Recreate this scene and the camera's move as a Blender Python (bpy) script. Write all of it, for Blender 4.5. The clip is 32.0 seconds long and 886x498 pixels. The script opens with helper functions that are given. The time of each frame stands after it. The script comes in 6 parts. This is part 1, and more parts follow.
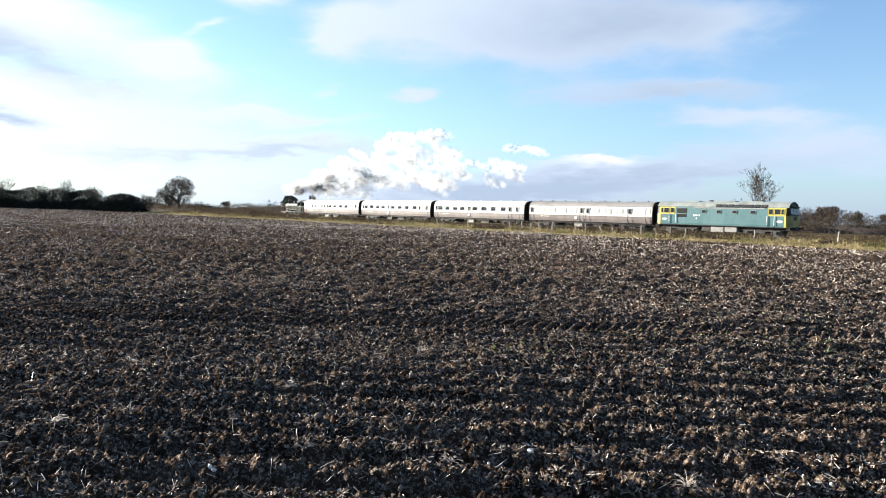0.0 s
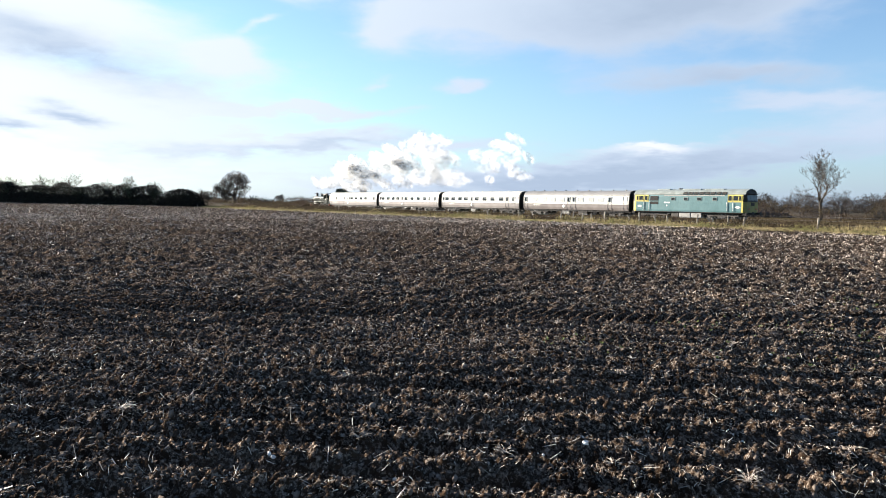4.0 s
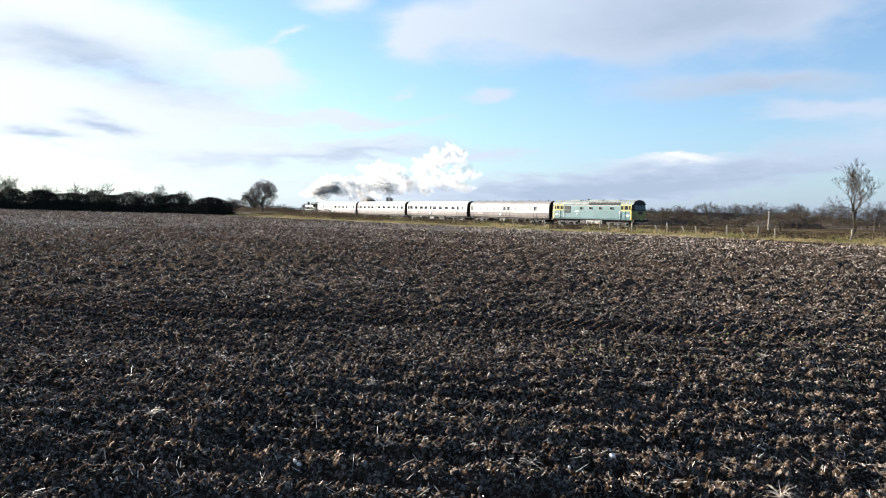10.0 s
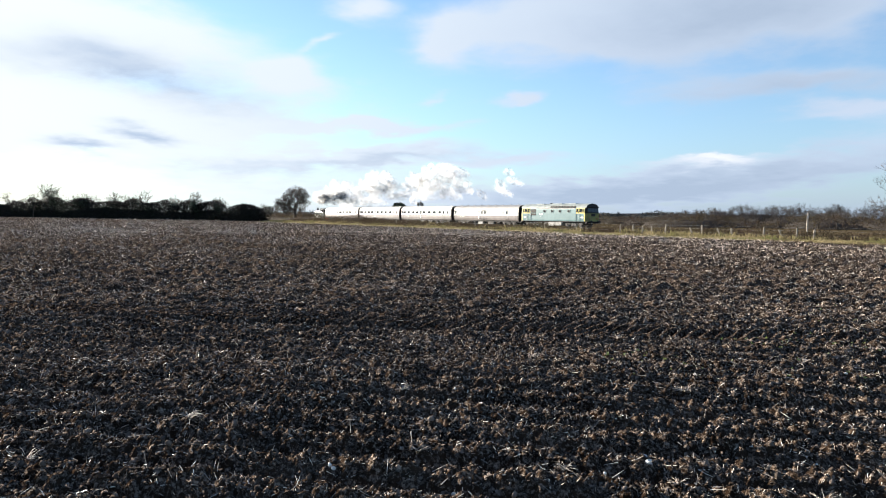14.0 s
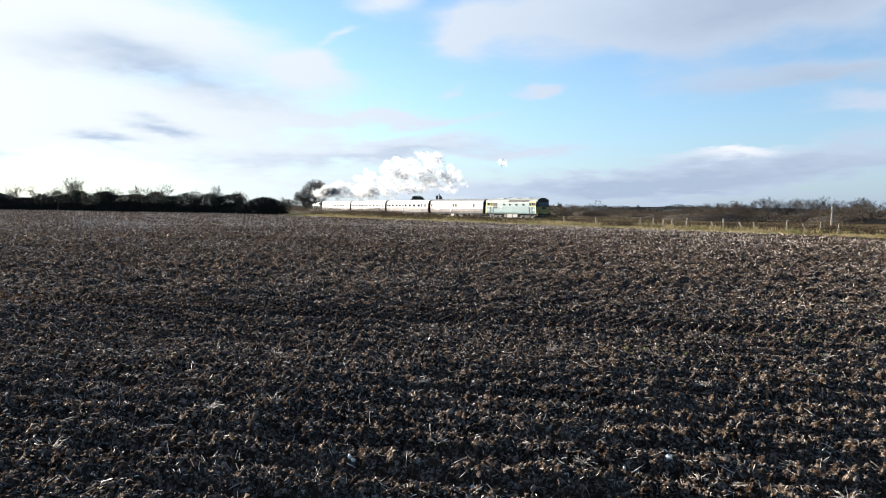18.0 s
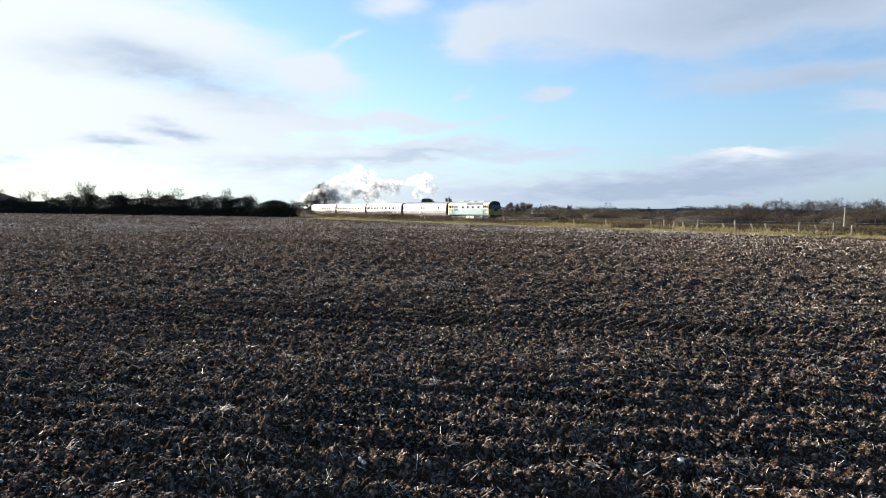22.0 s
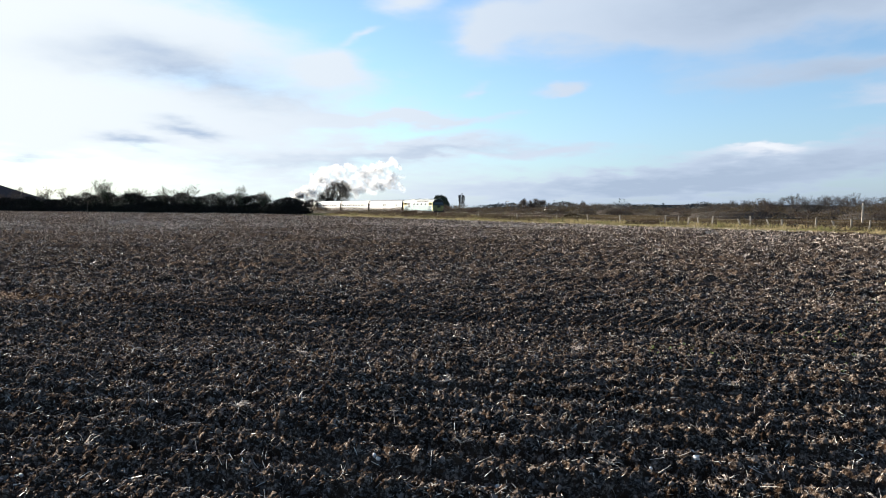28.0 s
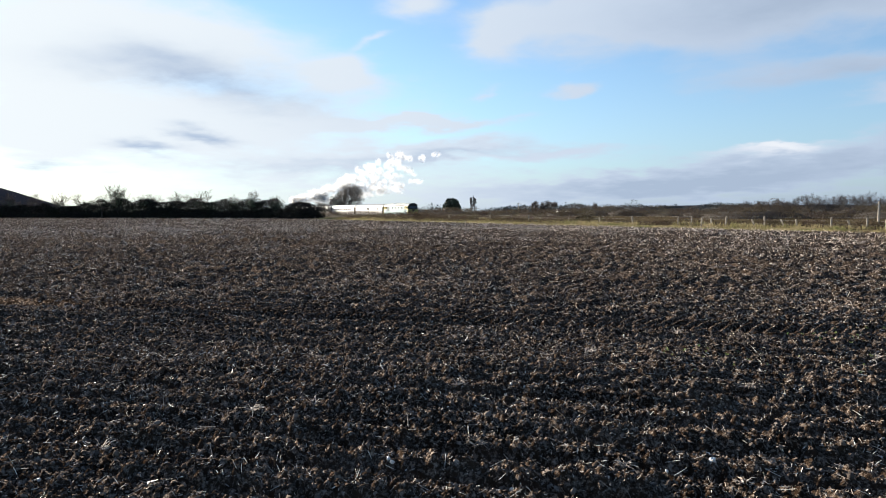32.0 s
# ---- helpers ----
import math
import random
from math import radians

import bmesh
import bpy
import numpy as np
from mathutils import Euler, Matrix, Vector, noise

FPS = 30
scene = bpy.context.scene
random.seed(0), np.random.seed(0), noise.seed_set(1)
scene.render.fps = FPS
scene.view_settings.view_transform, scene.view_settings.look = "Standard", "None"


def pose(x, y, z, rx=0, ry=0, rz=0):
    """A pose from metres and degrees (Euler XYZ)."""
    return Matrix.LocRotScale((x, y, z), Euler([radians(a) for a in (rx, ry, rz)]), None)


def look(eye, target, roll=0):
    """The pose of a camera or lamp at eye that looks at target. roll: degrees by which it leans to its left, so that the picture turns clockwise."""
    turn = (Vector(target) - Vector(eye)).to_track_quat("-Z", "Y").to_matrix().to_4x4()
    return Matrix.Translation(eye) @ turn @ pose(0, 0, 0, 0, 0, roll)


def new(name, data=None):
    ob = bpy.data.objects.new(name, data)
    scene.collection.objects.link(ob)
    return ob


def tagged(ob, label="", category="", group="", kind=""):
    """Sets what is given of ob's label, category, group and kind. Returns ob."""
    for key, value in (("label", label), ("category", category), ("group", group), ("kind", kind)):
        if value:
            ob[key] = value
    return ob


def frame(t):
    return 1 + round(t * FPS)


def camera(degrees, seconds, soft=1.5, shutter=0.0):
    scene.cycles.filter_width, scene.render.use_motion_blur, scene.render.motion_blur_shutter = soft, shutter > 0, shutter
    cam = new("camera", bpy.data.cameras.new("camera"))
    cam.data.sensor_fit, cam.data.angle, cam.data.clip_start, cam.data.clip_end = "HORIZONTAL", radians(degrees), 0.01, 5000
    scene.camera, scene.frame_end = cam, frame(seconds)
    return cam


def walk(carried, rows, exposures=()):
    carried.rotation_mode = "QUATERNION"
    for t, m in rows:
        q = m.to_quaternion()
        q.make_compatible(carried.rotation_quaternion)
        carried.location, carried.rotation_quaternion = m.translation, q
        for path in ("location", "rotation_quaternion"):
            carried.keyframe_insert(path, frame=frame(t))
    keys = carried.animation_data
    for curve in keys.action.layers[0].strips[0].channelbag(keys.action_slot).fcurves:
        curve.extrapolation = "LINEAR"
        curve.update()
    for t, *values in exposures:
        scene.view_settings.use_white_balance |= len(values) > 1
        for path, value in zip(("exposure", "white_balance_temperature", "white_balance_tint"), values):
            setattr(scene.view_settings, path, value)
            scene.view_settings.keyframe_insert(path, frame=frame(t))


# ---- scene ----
cam = camera(66.0, 32.0, soft=1.0)
PATH = [
    (0, pose(-0.0000, 0.0000, 1.65, 87.06, -1.69, 0.00)),
    (0.5, pose(-0.0010, -0.0000, 1.65, 87.05, -1.70, 0.29)),
    (1, pose(-0.0021, -0.0000, 1.65, 87.03, -1.59, 0.63)),
    (1.5, pose(-0.0054, -0.0001, 1.65, 86.80, -1.29, 1.61)),
    (2, pose(-0.0077, -0.0002, 1.65, 86.45, -1.24, 2.29)),
    (2.5, pose(-0.0102, -0.0003, 1.65, 86.63, -1.34, 3.06)),
    (3, pose(-0.0111, -0.0003, 1.65, 86.45, -1.23, 3.32)),
    (3.5, pose(-0.0122, -0.0004, 1.65, 86.17, -1.18, 3.64)),
    (4, pose(-0.0141, -0.0005, 1.65, 86.23, -1.01, 4.20)),
    (4.5, pose(-0.0145, -0.0006, 1.65, 86.46, -1.06, 4.34)),
    (6.5, pose(-0.0161, -0.0007, 1.65, 86.68, -0.87, 4.80)),
    (7, pose(-0.0172, -0.0008, 1.65, 86.62, -0.64, 5.15)),
    (7.5, pose(-0.0176, -0.0008, 1.65, 86.65, -0.56, 5.25)),
    (8, pose(-0.0185, -0.0009, 1.65, 86.49, -0.65, 5.54)),
    (8.5, pose(-0.0183, -0.0009, 1.65, 86.59, -0.91, 5.48)),
    (9, pose(-0.0193, -0.0010, 1.65, 86.86, -1.15, 5.77)),
    (9.5, pose(-0.0199, -0.0010, 1.65, 87.04, -1.26, 5.94)),
    (10, pose(-0.0212, -0.0012, 1.65, 86.96, -1.27, 6.35)),
    (10.5, pose(-0.0224, -0.0013, 1.65, 87.26, -1.30, 6.70)),
    (11, pose(-0.0229, -0.0014, 1.65, 87.32, -1.20, 6.86)),
    (11.5, pose(-0.0229, -0.0014, 1.65, 87.53, -1.17, 6.86)),
    (12, pose(-0.0253, -0.0017, 1.65, 87.22, -0.93, 7.59)),
    (12.5, pose(-0.0253, -0.0017, 1.65, 87.25, -1.02, 7.56)),
    (13, pose(-0.0251, -0.0016, 1.65, 87.33, -0.84, 7.52)),
    (13.5, pose(-0.0274, -0.0020, 1.65, 87.39, -0.67, 8.20)),
    (14, pose(-0.0298, -0.0023, 1.65, 87.29, -0.74, 8.93)),
    (14.5, pose(-0.0298, -0.0023, 1.65, 87.34, -0.74, 8.92)),
    (16.5, pose(-0.0347, -0.0032, 1.65, 87.07, -0.64, 10.42)),
    (17, pose(-0.0344, -0.0031, 1.65, 86.94, -0.65, 10.33)),
    (17.5, pose(-0.0349, -0.0032, 1.65, 86.77, -0.80, 10.47)),
    (18, pose(-0.0350, -0.0032, 1.65, 86.71, -0.78, 10.49)),
    (18.5, pose(-0.0338, -0.0030, 1.65, 86.92, -0.75, 10.15)),
    (19, pose(-0.0328, -0.0028, 1.65, 86.84, -0.95, 9.83)),
    (19.5, pose(-0.0331, -0.0029, 1.65, 86.72, -0.83, 9.93)),
    (20, pose(-0.0346, -0.0031, 1.65, 86.62, -0.80, 10.37)),
    (20.5, pose(-0.0347, -0.0032, 1.65, 86.83, -0.73, 10.42)),
    (21, pose(-0.0356, -0.0033, 1.65, 86.96, -0.73, 10.69)),
    (21.5, pose(-0.0357, -0.0033, 1.65, 87.07, -0.97, 10.71)),
    (22, pose(-0.0376, -0.0037, 1.65, 86.91, -0.61, 11.30)),
    (22.5, pose(-0.0380, -0.0038, 1.65, 86.59, -0.48, 11.41)),
    (23, pose(-0.0382, -0.0038, 1.65, 86.53, -0.56, 11.48)),
    (23.5, pose(-0.0387, -0.0039, 1.65, 86.52, -0.74, 11.62)),
    (24, pose(-0.0391, -0.0040, 1.65, 86.77, -0.76, 11.76)),
    (24.5, pose(-0.0396, -0.0041, 1.65, 86.79, -0.86, 11.89)),
    (25, pose(-0.0390, -0.0040, 1.65, 86.79, -0.96, 11.73)),
    (25.5, pose(-0.0400, -0.0042, 1.65, 86.75, -0.88, 12.01)),
    (27.5, pose(-0.0422, -0.0047, 1.65, 86.57, -0.53, 12.70)),
    (28, pose(-0.0412, -0.0045, 1.65, 86.62, -0.44, 12.39)),
    (28.5, pose(-0.0421, -0.0047, 1.65, 86.38, -0.32, 12.65)),
    (29, pose(-0.0425, -0.0048, 1.65, 86.64, -0.04, 12.78)),
    (29.5, pose(-0.0430, -0.0049, 1.65, 86.75, 0.15, 12.93)),
    (30, pose(-0.0433, -0.0049, 1.65, 86.82, 0.01, 13.03)),
    (30.5, pose(-0.0438, -0.0051, 1.65, 87.13, 0.12, 13.18)),
    (31, pose(-0.0443, -0.0052, 1.65, 87.00, 0.12, 13.34)),
    (31.5, pose(-0.0447, -0.0053, 1.65, 86.99, 0.09, 13.46)),
    (32, pose(-0.0443, -0.0052, 1.65, 86.87, 0.10, 13.35)),
]
EXPOSURE = [(0.0, 2.09), (2.0, 1.98), (9.0, 1.97), (20.0, 1.88), (28.0, 1.84), (32.0, 1.78)]
walk(cam, PATH, EXPOSURE)

# ---- sky and sun ----
SUN_AZ, SUN_EL = 58.0, 14.5          # degrees to the left of north (+y), and over the horizon
world = bpy.data.worlds.new("sky")
scene.world = world
world.use_nodes = True
WT = world.node_tree
WT.nodes.clear()


def wnode(kind, **sets):
    n = WT.nodes.new(kind)
    for k, v in sets.items():
        if k == "operation":
            n.operation = v
        elif k == "use_clamp":
            n.use_clamp = v
    return n


def wire(value, socket):
    if isinstance(value, (int, float)):
        socket.default_value = value
    elif isinstance(value, tuple):
        socket.default_value = value
    else:
        WT.links.new(value, socket)


def wm(op, a, b=0.0, c=0.0, clamp=False):
    n = wnode("ShaderNodeMath", operation=op, use_clamp=clamp)
    for v, s in zip((a, b, c), n.inputs):
        wire(v, s)
    return n.outputs[0]


def wmix(f, a, b):
    n = WT.nodes.new("ShaderNodeMix")
    n.data_type = "RGBA"
    wire(f, n.inputs[0])
    wire(a, n.inputs[6])
    wire(b, n.inputs[7])
    return n.outputs[2]


def wrange(v, a, b, lo=0.0, hi=1.0):
    n = WT.nodes.new("ShaderNodeMapRange")
    n.interpolation_type = "SMOOTHSTEP"
    for s, x in zip(n.inputs, (v, a, b, lo, hi)):
        wire(x, s)
    return n.outputs[0]


way = WT.nodes.new("ShaderNodeTexCoord").outputs["Generated"]
turn = WT.nodes.new("ShaderNodeVectorRotate")
turn.rotation_type = "Z_AXIS"
turn.inputs["Angle"].default_value = radians(-8.0)
WT.links.new(way, turn.inputs["Vector"])
split = WT.nodes.new("ShaderNodeSeparateXYZ")
WT.links.new(turn.outputs[0], split.inputs[0])
DX, DY, DZ = split.outputs
front = wrange(DY, 0.15, 0.4)
safe = wm("MAXIMUM", DY, 0.1)
SU = wm("MULTIPLY", wm("DIVIDE", DX, safe), 12.07)       # right of the heading of 8 degrees
SV = wm("MULTIPLY", wm("DIVIDE", DZ, safe), 12.07)       # above the horizon
up = wm("ADD", wm("MAXIMUM", DZ, 0.0), 0.16)
plane = WT.nodes.new("ShaderNodeCombineXYZ")
wire(wm("DIVIDE", DX, up), plane.inputs[0])
wire(wm("DIVIDE", DY, up), plane.inputs[1])


def wnoise(scale, detail, rough, w, warp=0.0, vec=None):
    n = WT.nodes.new("ShaderNodeTexNoise")
    n.noise_dimensions = "4D"
    WT.links.new(vec or plane.outputs[0], n.inputs["Vector"])
    n.inputs["W"].default_value = w
    for k, v in (("Scale", scale), ("Detail", detail), ("Roughness", rough), ("Distortion", warp)):
        n.inputs[k].default_value = v
    return n.outputs["Fac"]


fluff = wnoise(1.7, 8, 0.58, 3.1, 0.4)
fine = wnoise(5.5, 6, 0.6, 1.3, 0.3)
wob_x = wm("MULTIPLY", wm("SUBTRACT", wnoise(2.6, 4, 0.55, 7.7), 0.5), 1.6)
wob_y = wm("MULTIPLY", wm("SUBTRACT", wnoise(2.6, 4, 0.55, 9.2), 0.5), 0.8)
UX, UY = wm("ADD", SU, wob_x), wm("ADD", SV, wob_y)


def cloud(u, v, ru, rv, lean=0.0):
    """A soft oval of cloud, with its long axis leaning by so many degrees."""
    c, s = math.cos(radians(lean)), math.sin(radians(lean))
    a, b = wm("SUBTRACT", UX, u), wm("SUBTRACT", UY, v)
    p = wm("ADD", wm("MULTIPLY", a, c / ru), wm("MULTIPLY", b, s / ru))
    q = wm("ADD", wm("MULTIPLY", a, -s / rv), wm("MULTIPLY", b, c / rv))
    r2 = wm("ADD", wm("MULTIPLY", p, p), wm("MULTIPLY", q, q))
    return wm("POWER", 2.718, wm("MULTIPLY", r2, -1.0))


def bank(*ovals):
    total = 0.0
    for amount, *oval in ovals:
        total = wm("MULTIPLY_ADD", cloud(*oval), amount, total)
    return total


# right, up, half width, half height (hundreds of steps of the view), lean
cover = bank(
    (1.35, -6.4, 3.1, 3.0, 0.85, -8), (1.2, -5.4, 1.5, 3.4, 0.65, 0), (0.9, -9.0, 2.2, 1.6, 1.6, 0), (0.6, -3.4, 0.5, 3.6, 0.5, 0),
    (0.9, -2.9, 2.45, 0.7, 0.3, -10), (1.1, -1.75, 3.7, 0.7, 0.26, 0), (0.6, -2.3, 3.0, 0.35, 0.1, 25),
    (0.85, -1.4, 1.58, 1.9, 0.1, 2), (0.95, -1.4, 1.1, 1.9, 0.16, 4), (0.6, -0.4, 2.1, 0.3, 0.09, 10),
    (1.45, 2.3, 3.35, 2.5, 0.7, 3), (0.9, -0.1, 3.2, 0.45, 0.4, 0), (1.0, 6.0, 3.6, 2.4, 0.62, 9), (0.95, 1.15, 2.1, 0.5, 0.13, 5),
    (0.8, 5.8, 2.4, 2.4, 0.24, 5), (0.7, 7.3, 2.0, 1.6, 0.14, 4), (0.9, 0.7, 1.0, 1.6, 0.14, 3),
    (1.25, 4.6, 0.72, 3.8, 0.36, 7), (1.1, 4.55, 1.06, 0.7, 0.1, 5), (0.8, 2.0, 0.42, 3.2, 0.22, 2),
    (0.7, 9.5, 1.6, 3.0, 0.6, -6),
)
ragged = wm("ADD", wm("MULTIPLY", wm("SUBTRACT", fluff, 0.5), 1.15), wm("MULTIPLY", wm("SUBTRACT", fine, 0.5), 0.5))
seen = wrange(wm("ADD", cover, ragged), 0.16, 1.0)
round_about = wrange(fluff, 0.56, 0.8)
density = wm("ADD", wm("MULTIPLY", seen, front), wm("MULTIPLY", round_about, wm("SUBTRACT", 1.0, front)))
grey = bank((0.75, -5.0, 2.3, 1.7, 0.34, -14), (0.5, -6.8, 2.75, 1.6, 0.34, -6), (0.95, -6.7, 1.2, 0.5, 0.12, -4), (0.95, -5.6, 1.42, 0.5, 0.11, -14),
            (0.55, -8.7, 0.9, 0.5, 0.1, 0), (0.95, 4.8, 3.6, 2.6, 0.7, 9), (0.9, 4.8, 0.66, 3.8, 0.34, 7), (0.75, 5.9, 2.35, 2.4, 0.26, 5),
            (0.6, -1.2, 1.02, 1.5, 0.1, 4), (0.35, -3.4, 0.8, 1.5, 0.14, 0), (0.5, 1.9, 0.4, 2.6, 0.18, 2))
grey = wm("MULTIPLY", grey, wm("ADD", 0.45, wm("MULTIPLY", fine, 1.1)), clamp=True)
sunward = wrange(DX, 0.45, -0.75)
bright = wm("ADD", 0.256, wm("MULTIPLY", sunward, 0.038))
white = wmix(sunward, (0.64, 0.76, 0.94, 1), (0.9, 0.96, 1.0, 1))
streak = wm("MULTIPLY", cloud(4.55, 1.06, 0.85, 0.13, 5), 0.8, clamp=True)
bright = wm("MULTIPLY_ADD", streak, 0.048, bright)
white = wmix(streak, white, (1, 1, 1, 1))
puffy = wmix(grey, white, (0.47, 0.58, 0.75, 1))
sky = WT.nodes.new("ShaderNodeTexSky")
sky.sky_type, sky.sun_disc = "NISHITA", False
sky.sun_elevation, sky.sun_rotation = radians(SUN_EL), radians(-SUN_AZ)
sky.air_density, sky.dust_density, sky.ozone_density = 1.0, 0.15, 1.5
tint = WT.nodes.new("ShaderNodeMix")
tint.data_type, tint.blend_type = "RGBA", "MULTIPLY"
tint.inputs[0].default_value = 1.0
WT.links.new(sky.outputs[0], tint.inputs[6])
tint.inputs[7].default_value = (0.9, 1.04, 1.2, 1)
clear = WT.nodes.new("ShaderNodeBackground")
haze = wm("POWER", 2.718, wm("MULTIPLY", wm("MAXIMUM", DZ, 0.0), -9.0))
haze = wm("MULTIPLY", haze, 0.85)
veil = wmix(sunward, (1.7, 2.45, 4.0, 1), (3.8, 4.8, 5.6, 1))
WT.links.new(wmix(haze, tint.outputs[2], veil), clear.inputs[0])
clear.inputs[1].default_value = 0.0486
cloudy = WT.nodes.new("ShaderNodeBackground")
WT.links.new(puffy, cloudy.inputs[0])
WT.links.new(bright, cloudy.inputs[1])
mixed = WT.nodes.new("ShaderNodeMixShader")
WT.links.new(density, mixed.inputs[0])
WT.links.new(clear.outputs[0], mixed.inputs[1])
WT.links.new(cloudy.outputs[0], mixed.inputs[2])
out = WT.nodes.new("ShaderNodeOutputWorld")
WT.links.new(mixed.outputs[0], out.inputs[0])

sun = new("sun", bpy.data.lights.new("sun", "SUN"))
sun.data.energy, sun.data.angle, sun.data.color = 5.0, radians(0.6), (1.0, 0.92, 0.8)
sun.matrix_world = look((0, 0, 0), (math.sin(radians(SUN_AZ)) * math.cos(radians(SUN_EL)), -math.cos(radians(SUN_AZ)) * math.cos(radians(SUN_EL)), -math.sin(radians(SUN_EL))))

# ---- materials ----
def material(name, base, rough=0.7, metal=0.0, vary=0.3, scale=3.0, second=None, grain=40.0, bump=0.2, island=0.0, each=0.0, spec=0.5, through_light=0.0, stretch=(1, 1, 1), fleck=None):
    """A surface with broad stains, fine grain and relief. island, each: how far loose pieces or objects differ."""
    m = bpy.data.materials.new(name)
    m.use_nodes = True
    nt = m.node_tree
    b = nt.nodes["Principled BSDF"]
    tc = nt.nodes.new("ShaderNodeTexCoord")
    mp = nt.nodes.new("ShaderNodeMapping")
    mp.inputs["Scale"].default_value = stretch
    nt.links.new(tc.outputs["Object"], mp.inputs[0])
    big, small = nt.nodes.new("ShaderNodeTexNoise"), nt.nodes.new("ShaderNodeTexNoise")
    for n, s, d in ((big, scale, 5), (small, grain, 3)):
        nt.links.new(mp.outputs[0], n.inputs["Vector"])
        n.inputs["Scale"].default_value, n.inputs["Detail"].default_value, n.inputs["Roughness"].default_value = s, d, 0.6
    second = second or tuple(c * (1 - vary) for c in base)
    ramp = nt.nodes.new("ShaderNodeMapRange")
    ramp.interpolation_type = "SMOOTHSTEP"
    ramp.inputs[1].default_value, ramp.inputs[2].default_value = 0.35, 0.68
    nt.links.new(big.outputs["Fac"], ramp.inputs[0])
    mix = nt.nodes.new("ShaderNodeMix")
    mix.data_type = "RGBA"
    nt.links.new(ramp.outputs[0], mix.inputs[0])
    mix.inputs[6].default_value, mix.inputs[7].default_value = (*base, 1), (*second, 1)
    hsv = nt.nodes.new("ShaderNodeHueSaturation")
    nt.links.new(mix.outputs[2], hsv.inputs["Color"])
    val = nt.nodes.new("ShaderNodeMath")
    val.operation = "MULTIPLY_ADD"
    nt.links.new(small.outputs["Fac"], val.inputs[0])
    val.inputs[1].default_value, val.inputs[2].default_value = vary * 1.6, 1 - vary * 0.8
    tone = val.outputs[0]
    for amount, kind, socket in ((island, "ShaderNodeNewGeometry", "Random Per Island"), (each, "ShaderNodeObjectInfo", "Random")):
        if amount:
            src = nt.nodes.new(kind)
            k = nt.nodes.new("ShaderNodeMath")
            k.operation = "MULTIPLY_ADD"
            nt.links.new(src.outputs[socket], k.inputs[0])
            k.inputs[1].default_value, k.inputs[2].default_value = amount * 2, 1 - amount
            j = nt.nodes.new("ShaderNodeMath")
            j.operation = "MULTIPLY"
            nt.links.new(tone, j.inputs[0])
            nt.links.new(k.outputs[0], j.inputs[1])
            tone = j.outputs[0]
    nt.links.new(tone, hsv.inputs["Value"])
    if fleck:                            # chopped stalks trodden into the soil
        vo = nt.nodes.new("ShaderNodeTexNoise")
        nt.links.new(mp.outputs[0], vo.inputs["Vector"])
        vo.inputs["Scale"].default_value, vo.inputs["Detail"].default_value, vo.inputs["Roughness"].default_value = 24.0, 5, 0.8
        cut = nt.nodes.new("ShaderNodeMapRange")
        nt.links.new(vo.outputs["Fac"], cut.inputs[0])
        cut.inputs[1].default_value, cut.inputs[2].default_value = 0.5, 0.69
        fm = nt.nodes.new("ShaderNodeMix")
        fm.data_type = "RGBA"
        nt.links.new(cut.outputs[0], fm.inputs[0])
        nt.links.new(mix.outputs[2], fm.inputs[6])
        fm.inputs[7].default_value = (*fleck, 1)
        nt.links.new(fm.outputs[2], hsv.inputs["Color"])
    nt.links.new(hsv.outputs[0], b.inputs["Base Color"])
    rr = nt.nodes.new("ShaderNodeMath")
    rr.operation, rr.use_clamp = "MULTIPLY_ADD", True
    nt.links.new(big.outputs["Fac"], rr.inputs[0])
    rr.inputs[1].default_value, rr.inputs[2].default_value = 0.3, rough - 0.15
    nt.links.new(rr.outputs[0], b.inputs["Roughness"])
    b.inputs["Metallic"].default_value = metal
    b.inputs["Specular IOR Level"].default_value = spec
    if bump:
        bp = nt.nodes.new("ShaderNodeBump")
        bp.inputs["Strength"].default_value, bp.inputs["Distance"].default_value = bump, 0.02
        nt.links.new(small.outputs["Fac"], bp.inputs["Height"])
        nt.links.new(bp.outputs[0], b.inputs["Normal"])
    if through_light:
        tr = nt.nodes.new("ShaderNodeBsdfTranslucent")
        nt.links.new(hsv.outputs[0], tr.inputs[0])
        ms = nt.nodes.new("ShaderNodeMixShader")
        ms.inputs[0].default_value = through_light
        nt.links.new(b.outputs[0], ms.inputs[1])
        nt.links.new(tr.outputs[0], ms.inputs[2])
        nt.links.new(ms.outputs[0], nt.nodes["Material Output"].inputs[0])
    return m


SOIL = material("moist_soil", (0.013, 0.0079, 0.005), 0.85, vary=0.5, scale=0.9, second=(0.043, 0.0285, 0.0195), grain=34, bump=1.0, spec=0.0, fleck=(0.31, 0.245, 0.195))
CLOD = material("clod_soil", (0.142, 0.116, 0.097), 0.8, vary=0.4, scale=6, second=(0.026, 0.017, 0.012), grain=60, bump=0.8, island=0.75, spec=0.0)
STRAW = material("bleached_straw", (0.8, 0.75, 0.68), 0.35, vary=0.25, scale=8, second=(0.42, 0.36, 0.3), grain=90, bump=0.1, island=0.6, spec=0.3, through_light=0.12)
CHAFF = material("weathered_chaff", (0.7, 0.6, 0.51), 0.6, vary=0.3, scale=0.8, second=(0.4, 0.32, 0.26), grain=60, bump=0, island=0.85, spec=0.06)
FLINT = material("chalky_flint", (0.62, 0.6, 0.57), 0.55, vary=0.2, scale=20, second=(0.4, 0.36, 0.32), grain=90, bump=0.2, island=0.25, spec=0.2)
